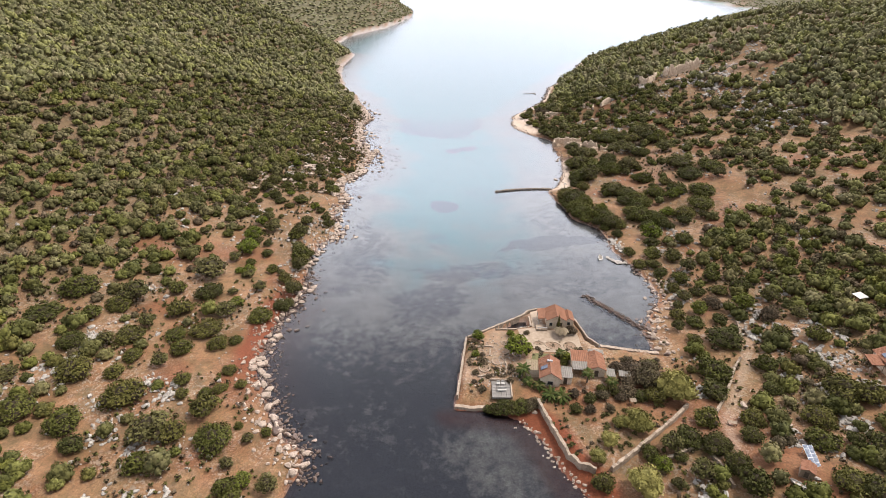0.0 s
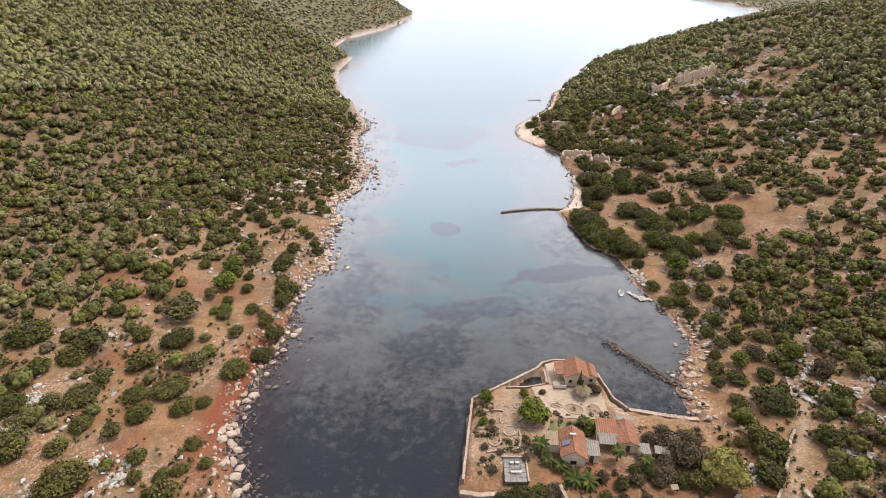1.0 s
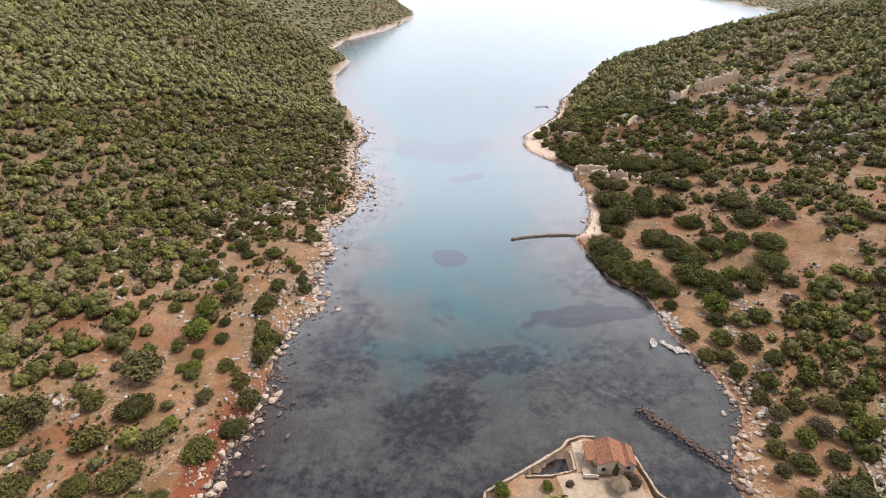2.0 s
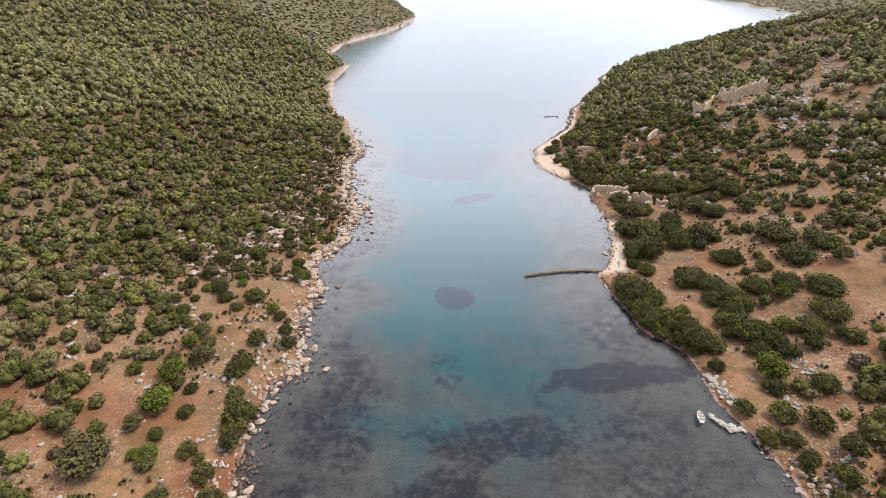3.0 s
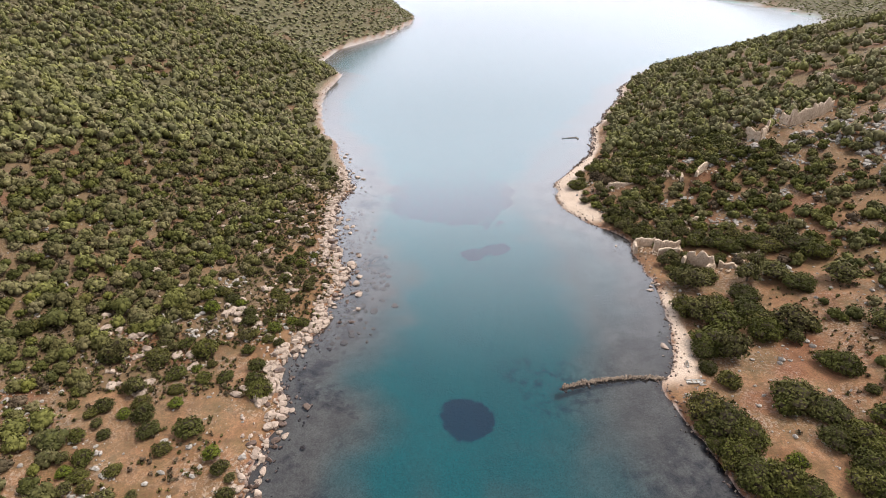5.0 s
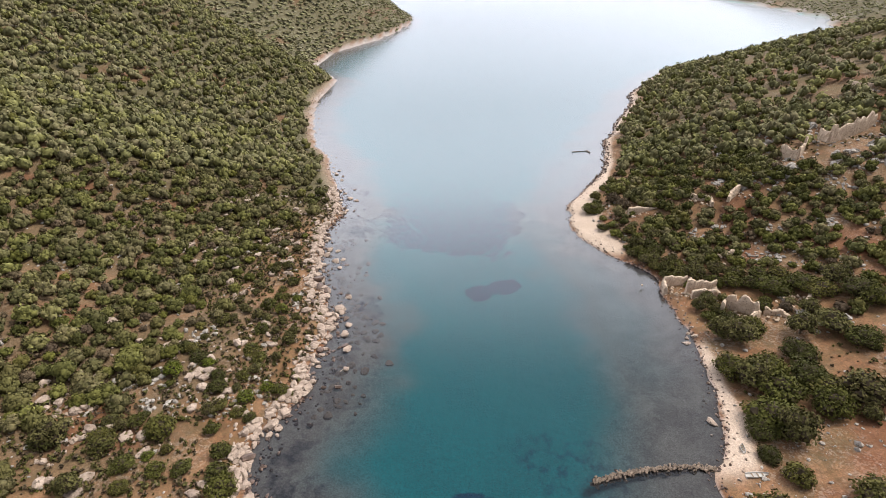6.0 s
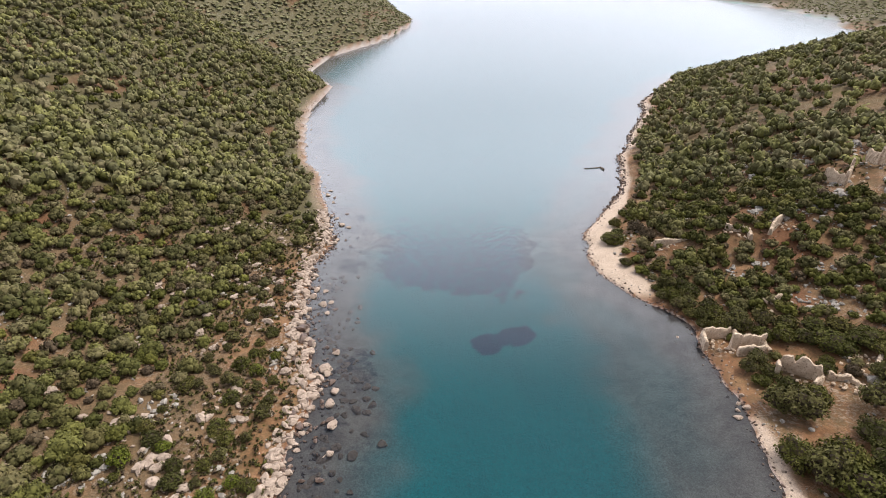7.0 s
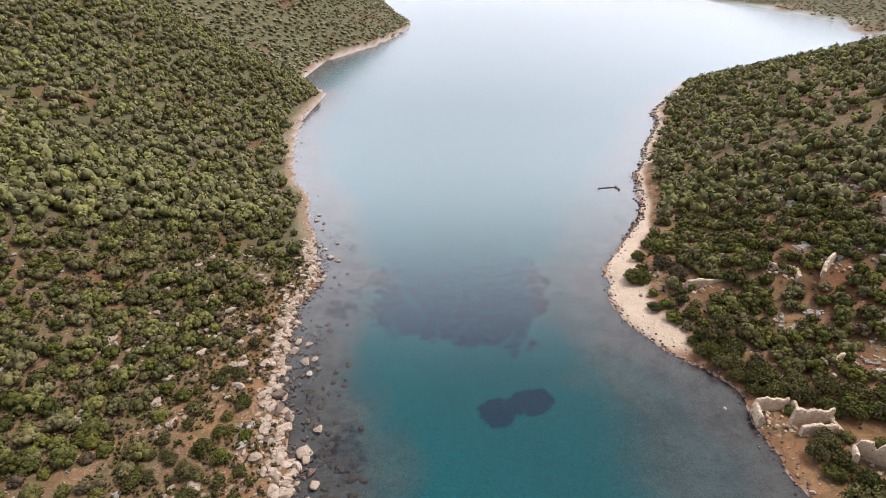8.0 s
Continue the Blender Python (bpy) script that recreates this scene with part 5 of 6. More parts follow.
rough_wall("track_wall", [(71.2, 97.6), (73.6, 103.6), (75.4, 108.4)], 0.5, 0.5, "red-brown earth bank beside a track", jag=0.08)


def ruin(x, y, turn, walls, label):
    """A roofless ruin: walls as (x0, y0, x1, y1, height) about its middle, and "gable" for one that rises to a rounded gable."""
    top = thing("ruin", pose(x, y, ground_at(x, y), 0, 0, turn), label, "ruin", "ruins of the shore")
    for x0, y0, x1, y1, high, *form in walls:
        bm = bmesh.new()
        length = math.hypot(x1 - x0, y1 - y0)
        n = max(4, round(length / 0.42))
        nx, ny = -(y1 - y0) / length, (x1 - x0) / length
        rings = []
        shift = dice.uniform(0, 50)
        for k in range(n + 1):
            s = k / n
            px, py = x0 + (x1 - x0) * s, y0 + (y1 - y0) * s
            up = high * (0.80 + 0.45 * noise.noise(Vector((shift + s * length * 0.24, y, 1.0)))) + 0.16 * min(high, 2.5) * noise.noise(Vector((shift + s * length * 0.7, y, 7.0)))
            if form:
                up = high * (0.35 + 0.65 * math.sqrt(max(0.0, 1 - (2 * s - 1) ** 2))) * (0.9 + 0.3 * noise.noise(Vector((shift + s * length * 0.7, 2.0, 3.0)))) * (0.72 if 0.28 < s < 0.36 else 1.0)
            up = max(0.45, up + dice.normal() * 0.10)
            ring = []
            for side, q in ((-1.25, None), (-1.12, 0.25), (-1.0, 0.55), (-0.95, 0.82), (-0.6, 0.98), (0.5, 1.0), (0.95, 0.84), (1.0, 0.55), (1.12, 0.25), (1.3, None)):
                z = -0.9 if q is None else up * q + dice.normal() * 0.06
                ring.append(bm.verts.new((px + nx * 0.42 * side + dice.normal() * 0.045, py + ny * 0.42 * side + dice.normal() * 0.045, z)))
            rings.append(ring)
        for one, two in zip(rings, rings[1:]):
            for i in range(9):
                bm.faces.new((one[i], one[i + 1], two[i + 1], two[i]))
        bm.faces.new(rings[0])
        bm.faces.new(rings[-1][::-1])
        part("wall", bm, RUINSTONE, top)
    for _ in range(26):
        r = dice.uniform(0.2, 0.6)
        ob = new("stone", RUBBLE_MESHES[int(dice.integers(len(RUBBLE_MESHES)))])
        ob.parent = top
        ob.matrix_basis = pose(dice.normal() * 2.6, dice.normal() * 2.2, dice.uniform(-0.1, 0.15), 0, 0, dice.uniform(0, 360)) @ Matrix.Diagonal((r, r, r, 1))
    return top


ruin(61.2, 261.0, -12, [(-3.6, 1.8, 2.6, 2.6, 3.6), (-3.6, -2.6, -3.6, 1.8, 2.6), (3.2, 2.4, 4.4, -1.8, 2.8)], "roofless ruin of pale rubble masonry by the water")
ruin(66.2, 258.4, -15, [(-3.8, -1.0, 4.0, 1.6, 4.6), (-2.6, -3.2, 3.6, -1.6, 3.0), (4.0, 1.6, 4.4, -2.0, 2.4)], "high broken ruin wall of pale rubble masonry")
ruin(71.8, 247.6, -46, [(-4.2, 0.6, 4.2, 1.0, 5.2, "gable"), (-4.2, 0.6, -3.4, -3.4, 3.0), (4.2, 1.0, 3.4, -3.4, 3.6)], "ruin with a broken arched end wall")
ruin(125.0, 318.0, 28, [(-7.0, -2, 0, 0.5, 4.6), (0, 0.5, 8, 4.2, 6.0), (-7, -2, -7.5, 4, 3.4)], "long ruined wall of pale masonry on the hillside")
ruin(143.0, 322.0, 12, [(-9, 0, 2.0, 1.6, 6.4), (2.0, 1.6, 15.0, 5.2, 8.0), (-9, 0, -9, 4.5, 4.2)], "tall ruined wall of pale masonry on the hillside")
ruin(177.5, 364.0, 5, [(-5.2, 0, 5.2, 0, 3.0), (-5.2, 0, -5.2, 4.0, 3.4), (5.2, 0, 5.2, 4.0, 3.6)], "four-square ruin on the upper hillside")
ruin(95.5, 301.5, 35, [(-5.0, 0, 4.8, 0.8, 2.8), (-5, 0, -8.5, -1.2, 1.8)], "ruined wall among the maquis")
ruin(65.4, 304.2, 0, [(-5.4, -0.2, 5.4, 0.4, 2.1)], "low ruined wall among dark scrub")
ruin(84.6, 302.0, -28, [(-4.4, 1.0, 2.0, 0.2, 2.0), (2.0, 0.2, 2.8, -3.0, 2.0)], "broken ruin walls among the maquis")
ruin(103.6, 359.0, 10, [(-2.6, -3.2, -2.6, 2.4, 3.0), (-2.6, 2.4, 2.6, 2.4, 2.4), (2.6, 2.4, 2.6, -3.2, 2.6)], "small square ruin among the maquis")
ruin(81.2, 273.5, 20, [(-1.4, 0, 1.4, 0.2, 2.2)], "stub of a ruined wall")
ruin(89.2, 248.4, 40, [(-1.6, 0, 1.6, 0.3, 2.4), (-4.5, -1.5, -2.5, -0.8, 1.2)], "stub of a ruined wall beside bare earth")
ruin(136.0, 357.0, -10, [(-3, 0, 3, 0.5, 2.2), (3, 0.5, 3.2, -3, 2.0)], "weathered ruin on the upper hillside")
ruin(80.0, 244.4, -30, [(-3.5, 0, 0.5, 0.8, 2.0), (0.5, 0.8, 3.6, -1.5, 1.2)], "low remains of a masonry wall")


# ---- buildings ----
def wall_with_openings(bm, length, high, thick, openings, m):
    """A wall along x from 0 to length, on y 0 to thick, left open at (x0, x1, z0, z1)."""
    xs = sorted({0.0, length, *[v for o in openings for v in o[:2]]})
    zs = sorted({-0.6, high, *[v for o in openings for v in o[2:]]})
    start = len(bm.verts)
    for x0, x1 in zip(xs, xs[1:]):
        for z0, z1 in zip(zs, zs[1:]):
            if not any(o[0] < (x0 + x1) / 2 < o[1] and o[2] < (z0 + z1) / 2 < o[3] for o in openings):
                box(bm, x0, x1, 0, thick, z0, z1)
    bm.verts.ensure_lookup_table()
    bmesh.ops.transform(bm, matrix=m, verts=bm.verts[start:])


def tiled_slope(bm, p0, p1, p2, p3, rib=0.26, thick=0.1):
    """A ribbed roof plane: p0-p1 along the eave, p3-p2 along the ridge."""
    p0, p1, p2, p3 = (Vector(p) for p in (p0, p1, p2, p3))
    up = (p1 - p0).cross(p3 - p0).normalized()
    n = max(4, 2 * round((p1 - p0).length / rib))
    top, low = [], []
    for k in range(n + 1):
        s = k / n
        lift = up * (0.05 if k % 2 else 0.0)
        rowt = [bm.verts.new(p0.lerp(p1, s).lerp(p3.lerp(p2, s), q) + lift + up * 0.012 * dice.normal()) for q in (0, 0.25, 0.5, 0.75, 1)]
        top.append(rowt)
        low.append([bm.verts.new(v.co - up * thick - lift) for v in (rowt[0], rowt[-1])])
    for a, b, la, lb in zip(top, top[1:], low, low[1:]):
        for i in range(4):
            bm.faces.new((a[i], b[i], b[i + 1], a[i + 1]))
        bm.faces.new((la[0], lb[0], b[0], a[0]))
        bm.faces.new((a[4], b[4], lb[1], la[1]))
        bm.faces.new((la[0], la[1], lb[1], lb[0]))
    for a, l in ((top[0], low[0]), (top[-1], low[-1])):
        bm.faces.new((l[0], *a, l[1]))


def gable_house(name, x, y, turn, wide, deep, eave, ridge, label, front=(), back=(), west=(), east=(), roof_label="", walls=PLASTER, over=0.3, top=None, z=1.5, at=(0, 0)):
    """A house with its ridge running from the front (south) to the back. Openings: (x0, x1, z0, z1, kind)."""
    own = top is None
    top = top or thing(name, pose(x, y, z, 0, 0, turn), label, "house", "houses of the garden")
    ox, oy = at
    t, w, l = 0.3, wide / 2, deep / 2
    bm = bmesh.new()
    sides = ((front, pose(ox - w, oy - l, 0), wide), (back, pose(ox + w, oy + l, 0, 0, 0, 180), wide), (east, pose(ox + w, oy - l, 0, 0, 0, 90), deep), (west, pose(ox - w, oy + l, 0, 0, 0, -90), deep))
    for k, (openings, m, length) in enumerate(sides):
        inset = t if k > 1 else 0.0
        shift = pose(inset, 0, 0)
        wall_with_openings(bm, length - 2 * inset, eave, t, [(a - inset, b - inset, c, e) for a, b, c, e, _ in openings], m @ shift)
    for yy in (oy - l, oy + l - t):
        v = [bm.verts.new(p) for p in ((ox - w, yy, eave), (ox + w, yy, eave), (ox, yy, ridge), (ox - w, yy + t, eave), (ox + w, yy + t, eave), (ox, yy + t, ridge))]
        for f in ((0, 1, 2), (5, 4, 3), (0, 3, 4, 1), (1, 4, 5, 2), (2, 5, 3, 0)):
            bm.faces.new([v[i] for i in f])
    part("wall", bm, walls, top)
    for openings, m, _ in sides:
        for a, b, c, e, kind in openings:
            bm = bmesh.new()
            box(bm, a - 0.003, b + 0.003, 0.14, 0.2, c, e)
            if kind == "door":
                part("door", bm, DARKWOOD, top, "dark wooden door", m)
            else:
                pane = part("window", bm, DARKGLASS, top, "dark window pane", m)
                bm = bmesh.new()
                for q in ((a - 0.06, a, c - 0.06, e + 0.06), (b, b + 0.06, c - 0.06, e + 0.06), (a, b, c - 0.06, c), (a, b, e, e + 0.06)):
                    box(bm, q[0], q[1], -0.03, 0.16, q[2], q[3])
                part("frame", bm, WHITE, pane, "white frame")
    slope = (ridge - eave) / w
    bm = bmesh.new()
    ew, drop = w + over, slope * over
    up = 0.12
    tiled_slope(bm, (ox - ew, oy + l + over, eave - drop + up), (ox - ew, oy - l - over, eave - drop + up), (ox, oy - l - over, ridge + up), (ox, oy + l + over, ridge + up))
    tiled_slope(bm, (ox + ew, oy - l - over, eave - drop + up), (ox + ew, oy + l + over, eave - drop + up), (ox, oy + l + over, ridge + up), (ox, oy - l - over, ridge + up))
    roof = part("roof", bm, TILE, top, roof_label or "terracotta tiled roof")
    bm = bmesh.new()
    tube(bm, (ox, oy - l - over, ridge + up), (ox, oy + l + over, ridge + up), 0.11, 0.11, 6)
    part("ridge_tiles", bm, TILE, roof)
    return top


def flat_annex(top, x0, x1, y0, y1, high, mat=SHEET, openings=(), name="annex", tilt=0.15):
    bm = bmesh.new()
    wall_with_openings(bm, x1 - x0, high, 0.25, [o[:4] for o in openings], pose(x0, y0, 0))
    box(bm, x0, x0 + 0.25, y0 + 0.25, y1, -0.6, high)
    box(bm, x1 - 0.25, x1, y0 + 0.25, y1, -0.6, high)
    box(bm, x0 + 0.25, x1 - 0.25, y1 - 0.25, y1, -0.6, high)
    part(name, bm, PLASTER, top)
    for a, b, c, e in (o[:4] for o in openings):
        bm = bmesh.new()
        box(bm, x0 + a, x0 + b, y0 + 0.1, y0 + 0.16, c, e)
        part("door", bm, DARKWOOD, top, "dark wooden door")
    bm = bmesh.new()
    tiled_slope(bm, (x0 - 0.15, y0 - 0.2, high), (x1 + 0.15, y0 - 0.2, high), (x1 + 0.15, y1 + 0.1, high + tilt), (x0 - 0.15, y1 + 0.1, high + tilt), 0.4, 0.05)
    part("flat_roof", bm, mat, top, "grey weathered sheet roof")


# the large house on the point
villa = gable_house("house", 28.4, 106.2, -4, 5.2, 5.6, 2.9, 4.3, "cream house with terracotta roofs on the waterfront", front=[(0.7, 1.5, 0.9, 2.0, "window"), (3.4, 4.3, 0.0, 2.1, "door")], west=[(1.6, 2.6, 0.9, 2.1, "window"), (3.6, 4.6, 0.0, 2.1, "door")], east=[(2.0, 3.0, 0.9, 2.0, "window")])
gable_house("house", 0, 0, 0, 2.6, 4.4, 2.3, 3.1, "", front=[(0.9, 1.7, 0.8, 1.8, "window")], top=villa, at=(3.6, 0.2), over=0.2)
bm = bmesh.new()
tiled_slope(bm, (-5.0, -1.6, 2.35), (-2.75, -1.6, 2.7), (-2.75, 2.9, 3.1), (-5.0, 2.9, 2.75))
part("veranda_roof", bm, TILE, villa, "terracotta veranda roof")
for px, py in ((-4.8, -1.4), (-4.8, 0.6), (-4.8, 2.6)):
    part("veranda_post", tube(bmesh.new(), (px, py, -0.2), (px, py, 2.4), 0.09, 0.08, 8), WHITE, villa)
bm = bmesh.new()
box(bm, -5.6, -2.6, -4.2, -1.6, -0.3, 0.55)
part("terrace", bm, PAVING, villa, "raised pale stone terrace")
for k in range(7):
    part("baluster", box(bmesh.new(), -5.5 + 0.46 * k, -5.38 + 0.46 * k, -4.15, -4.03, 0.55, 1.2), WHITE, villa)
part("handrail", box(bmesh.new(), -5.6, -2.6, -4.2, -4.0, 1.2, 1.32), WHITE, villa, "white rail")

villa.matrix_basis = villa.matrix_basis @ Matrix.Diagonal((0.88, 0.88, 0.9, 1))

# the small house with a panel on its roof
cottage = gable_house("house", 23.3, 86.0, -7, 4.2, 5.8, 2.5, 3.9, "small cream cottage with terracotta gable roof", front=[(1.6, 2.7, 0.5, 1.5, "window")], east=[(2.2, 3.0, 0.0, 2.0, "door")], west=[(2.4, 3.2, 0.9, 1.9, "window")])
flat_annex(cottage, -5.0, -2.15, -0.2, 2.8, 2.2, THATCH)
flat_annex(cottage, 2.15, 4.7, -1.8, 1.4, 2.1, SHEET, [(0.8, 1.6, 0.0, 1.9)])
part("roof_panel", box(bmesh.new(), -0.8, 0.8, -0.55, 0.55, 0, 0.06, 0.01), CELL, cottage, "dark solar water panel", pose(-1.3, -0.6, 3.35, 0, -33, 0))
part("water_tank", tube(bmesh.new(), (-0.6, 0.9, 3.95), (0.5, 0.9, 3.95), 0.28, 0.28, 12), ALLOY, cottage, "grey metal water tank")

# the pair of low houses
pair = gable_house("house", 34.0, 88.6, -6, 3.4, 5.2, 2.3, 3.1, "low cream house with worn terracotta roof", front=[(1.2, 2.1, 0.0, 1.9, "door")], east=[(2.0, 2.9, 0.8, 1.7, "window")])
flat_annex(pair, -5.2, -1.75, -0.2, 2.6, 2.4, TILE, [(0.4, 1.2, 0.0, 1.9)], tilt=0.7)
bm = bmesh.new()
tiled_slope(bm, (-5.3, -2.8, 2.05), (-1.8, -2.8, 2.05), (-1.8, -0.3, 2.4), (-5.3, -0.3, 2.4), 0.5, 0.05)
awning = part("awning", bm, SHEET, pair, "grey corrugated awning")
for px in (-5.2, -4.0, -3.0, -1.95):
    part("awning_post", tube(bmesh.new(), (px, -2.7, -0.3), (px, -2.7, 2.05), 0.05, 0.05, 6), WOOD, pair)
bm = bmesh.new()
box(bm, -1.2, 2.2, 2.62, 4.2, 2.3, 2.42, 0.03)
part("flat_roof", bm, SHEET, pair, "pale flat concrete roof")
part("rear_room", box(bmesh.new(), -1.1, 2.1, 2.62, 4.1, -0.6, 2.3), PLASTER, pair)


def canopy(x, y, turn, wide, deep, high, mat, label):
    top = thing("canopy", pose(x, y, ground_at(x, y), 0, 0, turn), label, "canopy")
    bm = bmesh.new()
    tiled_slope(bm, (-wide / 2, -deep / 2, high - 0.2), (wide / 2, -deep / 2, high - 0.2), (wide / 2, deep / 2, high), (-wide / 2, deep / 2, high), 0.4, 0.04)
    part("canopy_sheet", bm, mat, top)
    for sx in (-1, 1):
        for sy in (-1, 1):
            part("post", tube(bmesh.new(), (sx * (wide / 2 - 0.12), sy * (deep / 2 - 0.12), -0.2), (sx * (wide / 2 - 0.12), sy * (deep / 2 - 0.12), high - (0.22 if sy < 0 else 0.06)), 0.05, 0.05, 6), WOOD, top)
    return top


canopy(36.4, 85.2, -8, 1.9, 2.3, 2.0, SHEET, "small grey sheet canopy on wooden posts")
canopy(39.4, 84.8, -12, 2.6, 1.7, 1.9, SHEET, "small grey sheet canopy on wooden posts")
canopy(39.0, 77.6, 5, 1.3, 0.9, 1.3, WOOD, "small brown wooden garden canopy")
canopy(105.0, 108.0, 15, 2.9, 2.3, 2.4, CLOTH, "white tarpaulin canopy among dark shrubs")

# palm-thatched shade and the planted beds in the paved yard
shade = thing("thatched_shade", pose(28.9, 100.7, 1.55), "round thatched sunshade in a paved yard", "sunshade")
bm = bmesh.new()
for k in range(260):
    a, s, wide = dice.uniform(0, 2 * math.pi), dice.uniform(0.05, 0.8), dice.uniform(0.05, 0.12)
    tip = min(s + dice.uniform(0.3, 0.55), 1.25)
    out, side = Vector((math.cos(a), math.sin(a), 0)), Vector((-math.sin(a), math.cos(a), 0))
    one, two = out * 1.5 * s + Vector((0, 0, 2.6 - 0.75 * s + dice.uniform(0, 0.1))), out * 1.5 * tip + Vector((0, 0, 2.6 - 0.8 * tip - dice.uniform(0, 0.2)))
    bm.faces.new([bm.verts.new(p) for p in (one - side * wide, one + side * wide, two + side * wide * 1.6 + side * dice.normal() * 0.1, two - side * wide * 1.6)])
part("thatch", bm, THATCH, shade)
part("pole", tube(bmesh.new(), (0, 0, -0.1), (0, 0, 1.8), 0.07, 0.06, 7), WOOD, shade)


def bed(x, y, rx, ry, turn, label, fill=EARTHBED):
    top = thing("flower_bed", pose(x, y, 1.56, 0, 0, turn), label, "flower bed", "planted beds of the yard")
    n = 22
    for k in range(n):
        a = 2 * math.pi * k / n
        s = part("edge_stone", box(bmesh.new(), -0.2, 0.2, -0.13, 0.13, -0.08, 0.2, 0.04), PAVING, top, "", pose(rx * math.cos(a), ry * math.sin(a), 0, 0, 0, math.degrees(a) + 90))
    bm = bmesh.new()
    bmesh.ops.create_circle(bm, cap_ends=True, segments=22, radius=1, matrix=Matrix.Translation((0, 0, 0.09)) @ Matrix.Diagonal((rx - 0.1, ry - 0.1, 1, 1)))
    earth = part("earth", bm, fill, top)
    return top


bed(26.3, 97.0, 1.9, 1.3, -20, "oval planted bed edged with pale stones")
bed(30.2, 96.6, 1.4, 1.7, 0, "oval planted bed edged with pale stones")
bed(22.9, 98.0, 1.1, 0.6, -5, "small dark planted bed edged with pale stones")
bed(15.0, 98.0, 0.9, 0.8, 0, "small round planted bed edged with stones")
bed(12.6, 91.4, 1.4, 1.2, 10, "square planted bed edged with pale stones")
bed(9.3, 89.2, 1.2, 1.4, 0, "overgrown planted bed edged with stones")
# low broken walls and loose stones among the beds
for line in ([(8.2, 96.4), (10.0, 96.8), (11.8, 96.6)], [(10.8, 93.4), (11.2, 95.6)], [(7.6, 86.2), (9.6, 86.6), (11.4, 86.2)], [(13.8, 87.4), (14.4, 89.6), (14.2, 91.8)], [(14.4, 93.6), (15.8, 95.0)], [(6.6, 91.8), (7.8, 92.2)]):
    rough_wall("bed_wall", line, 0.3, 0.35, "low broken stone wall among garden beds", jag=0.08)
spots = [(x, y, ground_at(x, y) + 0.05, dice.uniform(0.08, 0.26)) for x, y in zip(dice.uniform(6, 18, 260), dice.uniform(83, 101, 260))]
stones("garden_stones", spots, PEBBLES, GREYSTONE, "loose pale stones in a garden")
for x, y, r in ((26.3, 97.0, 1.5), (30.2, 96.6, 1.1), (22.9, 98.0, 0.8), (15.0, 98.0, 0.5), (9.3, 89.2, 0.9)):
    spots = [(x + r * 0.6 * dice.normal(), y + r * 0.5 * dice.normal(), 1.62, 0) for _ in range(round(16 * r))]
    woodland("bed_plants", spots, tufts, (0.2, 0.45), "low dull plants in a stone-edged bed", LEAF_BROWN, (0.35, 0.6))

bm = bmesh.new()
bmesh.ops.contextual_create(bm, geom=[bm.verts.new((px, py, 1.64)) for px, py in [(19.6, 97.4), (24, 94.6), (31.6, 94.2), (33.4, 97), (32.8, 102.6), (25.4, 103.2), (22.4, 104.2), (18.6, 103.4)]])
tagged(part("yard_paving", bm, PAVING), "pale stone paving of a courtyard", "paving", kind="structure")
bm = bmesh.new()
bmesh.ops.contextual_create(bm, geom=[bm.verts.new((px, py, 1.63)) for px, py in [(22.5, 104.4), (25.4, 103.4), (25.2, 111.6), (22.8, 110.9)]])
tagged(part("quay_paving", bm, PAVING), "pale stone paving of a quay", "paving", kind="structure")
bm = bmesh.new()
bmesh.ops.contextual_create(bm, geom=[bm.verts.new((px, py, 1.62)) for px, py in [(20.2, 91.2), (24.6, 90.6), (28.6, 90.2), (28.9, 93.3), (24.4, 94.0), (21.0, 94.4)]])
tagged(part("lawn", bm, LAWN), "patch of dry grass in a garden", "grass", kind="structure")

# grey terrace with white seats
terrace = thing("terrace", pose(12.4, 82.2, 1.5, 0, 0, -2), "grey paved terrace with a low pale kerb", "terrace")
for i in range(4):
    for j in range(5):
        part("slab", box(bmesh.new(), -2.0 + i * 1.0 + 0.02, -1.0 + i * 1.0 - 0.02, -2.5 + j * 1.0 + 0.02, -1.5 + j * 1.0 - 0.02, -0.3, 0.28, 0.015), GREYPAVE, terrace)
part("kerb", box(bmesh.new(), 2.0, 2.3, -2.5, 2.5, -0.3, 0.6, 0.03), WALLSTONE, terrace)
part("kerb", box(bmesh.new(), -2.3, 2.3, 2.5, 2.8, -0.3, 0.7, 0.03), WALLSTONE, terrace)


def seat(x, y, turn, wide, label):
    top = thing("garden_bench", pose(x, y, 1.78, 0, 0, turn), label, "bench", "white seats of the terrace")
    part("seat", box(bmesh.new(), -wide / 2, wide / 2, -0.3, 0.3, 0.38, 0.46, 0.02), WHITE, top)
    part("backrest", box(bmesh.new(), -wide / 2, wide / 2, 0.24, 0.31, 0.46, 0.9, 0.02), WHITE, top)
    for sx in (-1, 1):
        for sy in (-0.22, 0.22):
            part("leg", box(bmesh.new(), sx * (wide / 2 - 0.08) - 0.03, sx * (wide / 2 - 0.08) + 0.03, sy - 0.03, sy + 0.03, 0, 0.38), WHITE, top)


seat(11.9, 83.6, 0, 0.7, "white garden seat on a grey terrace")
seat(12.9, 83.6, 0, 0.7, "white garden seat on a grey terrace")
seat(12.5, 81.6, 0, 1.9, "long white garden bench on a grey terrace")

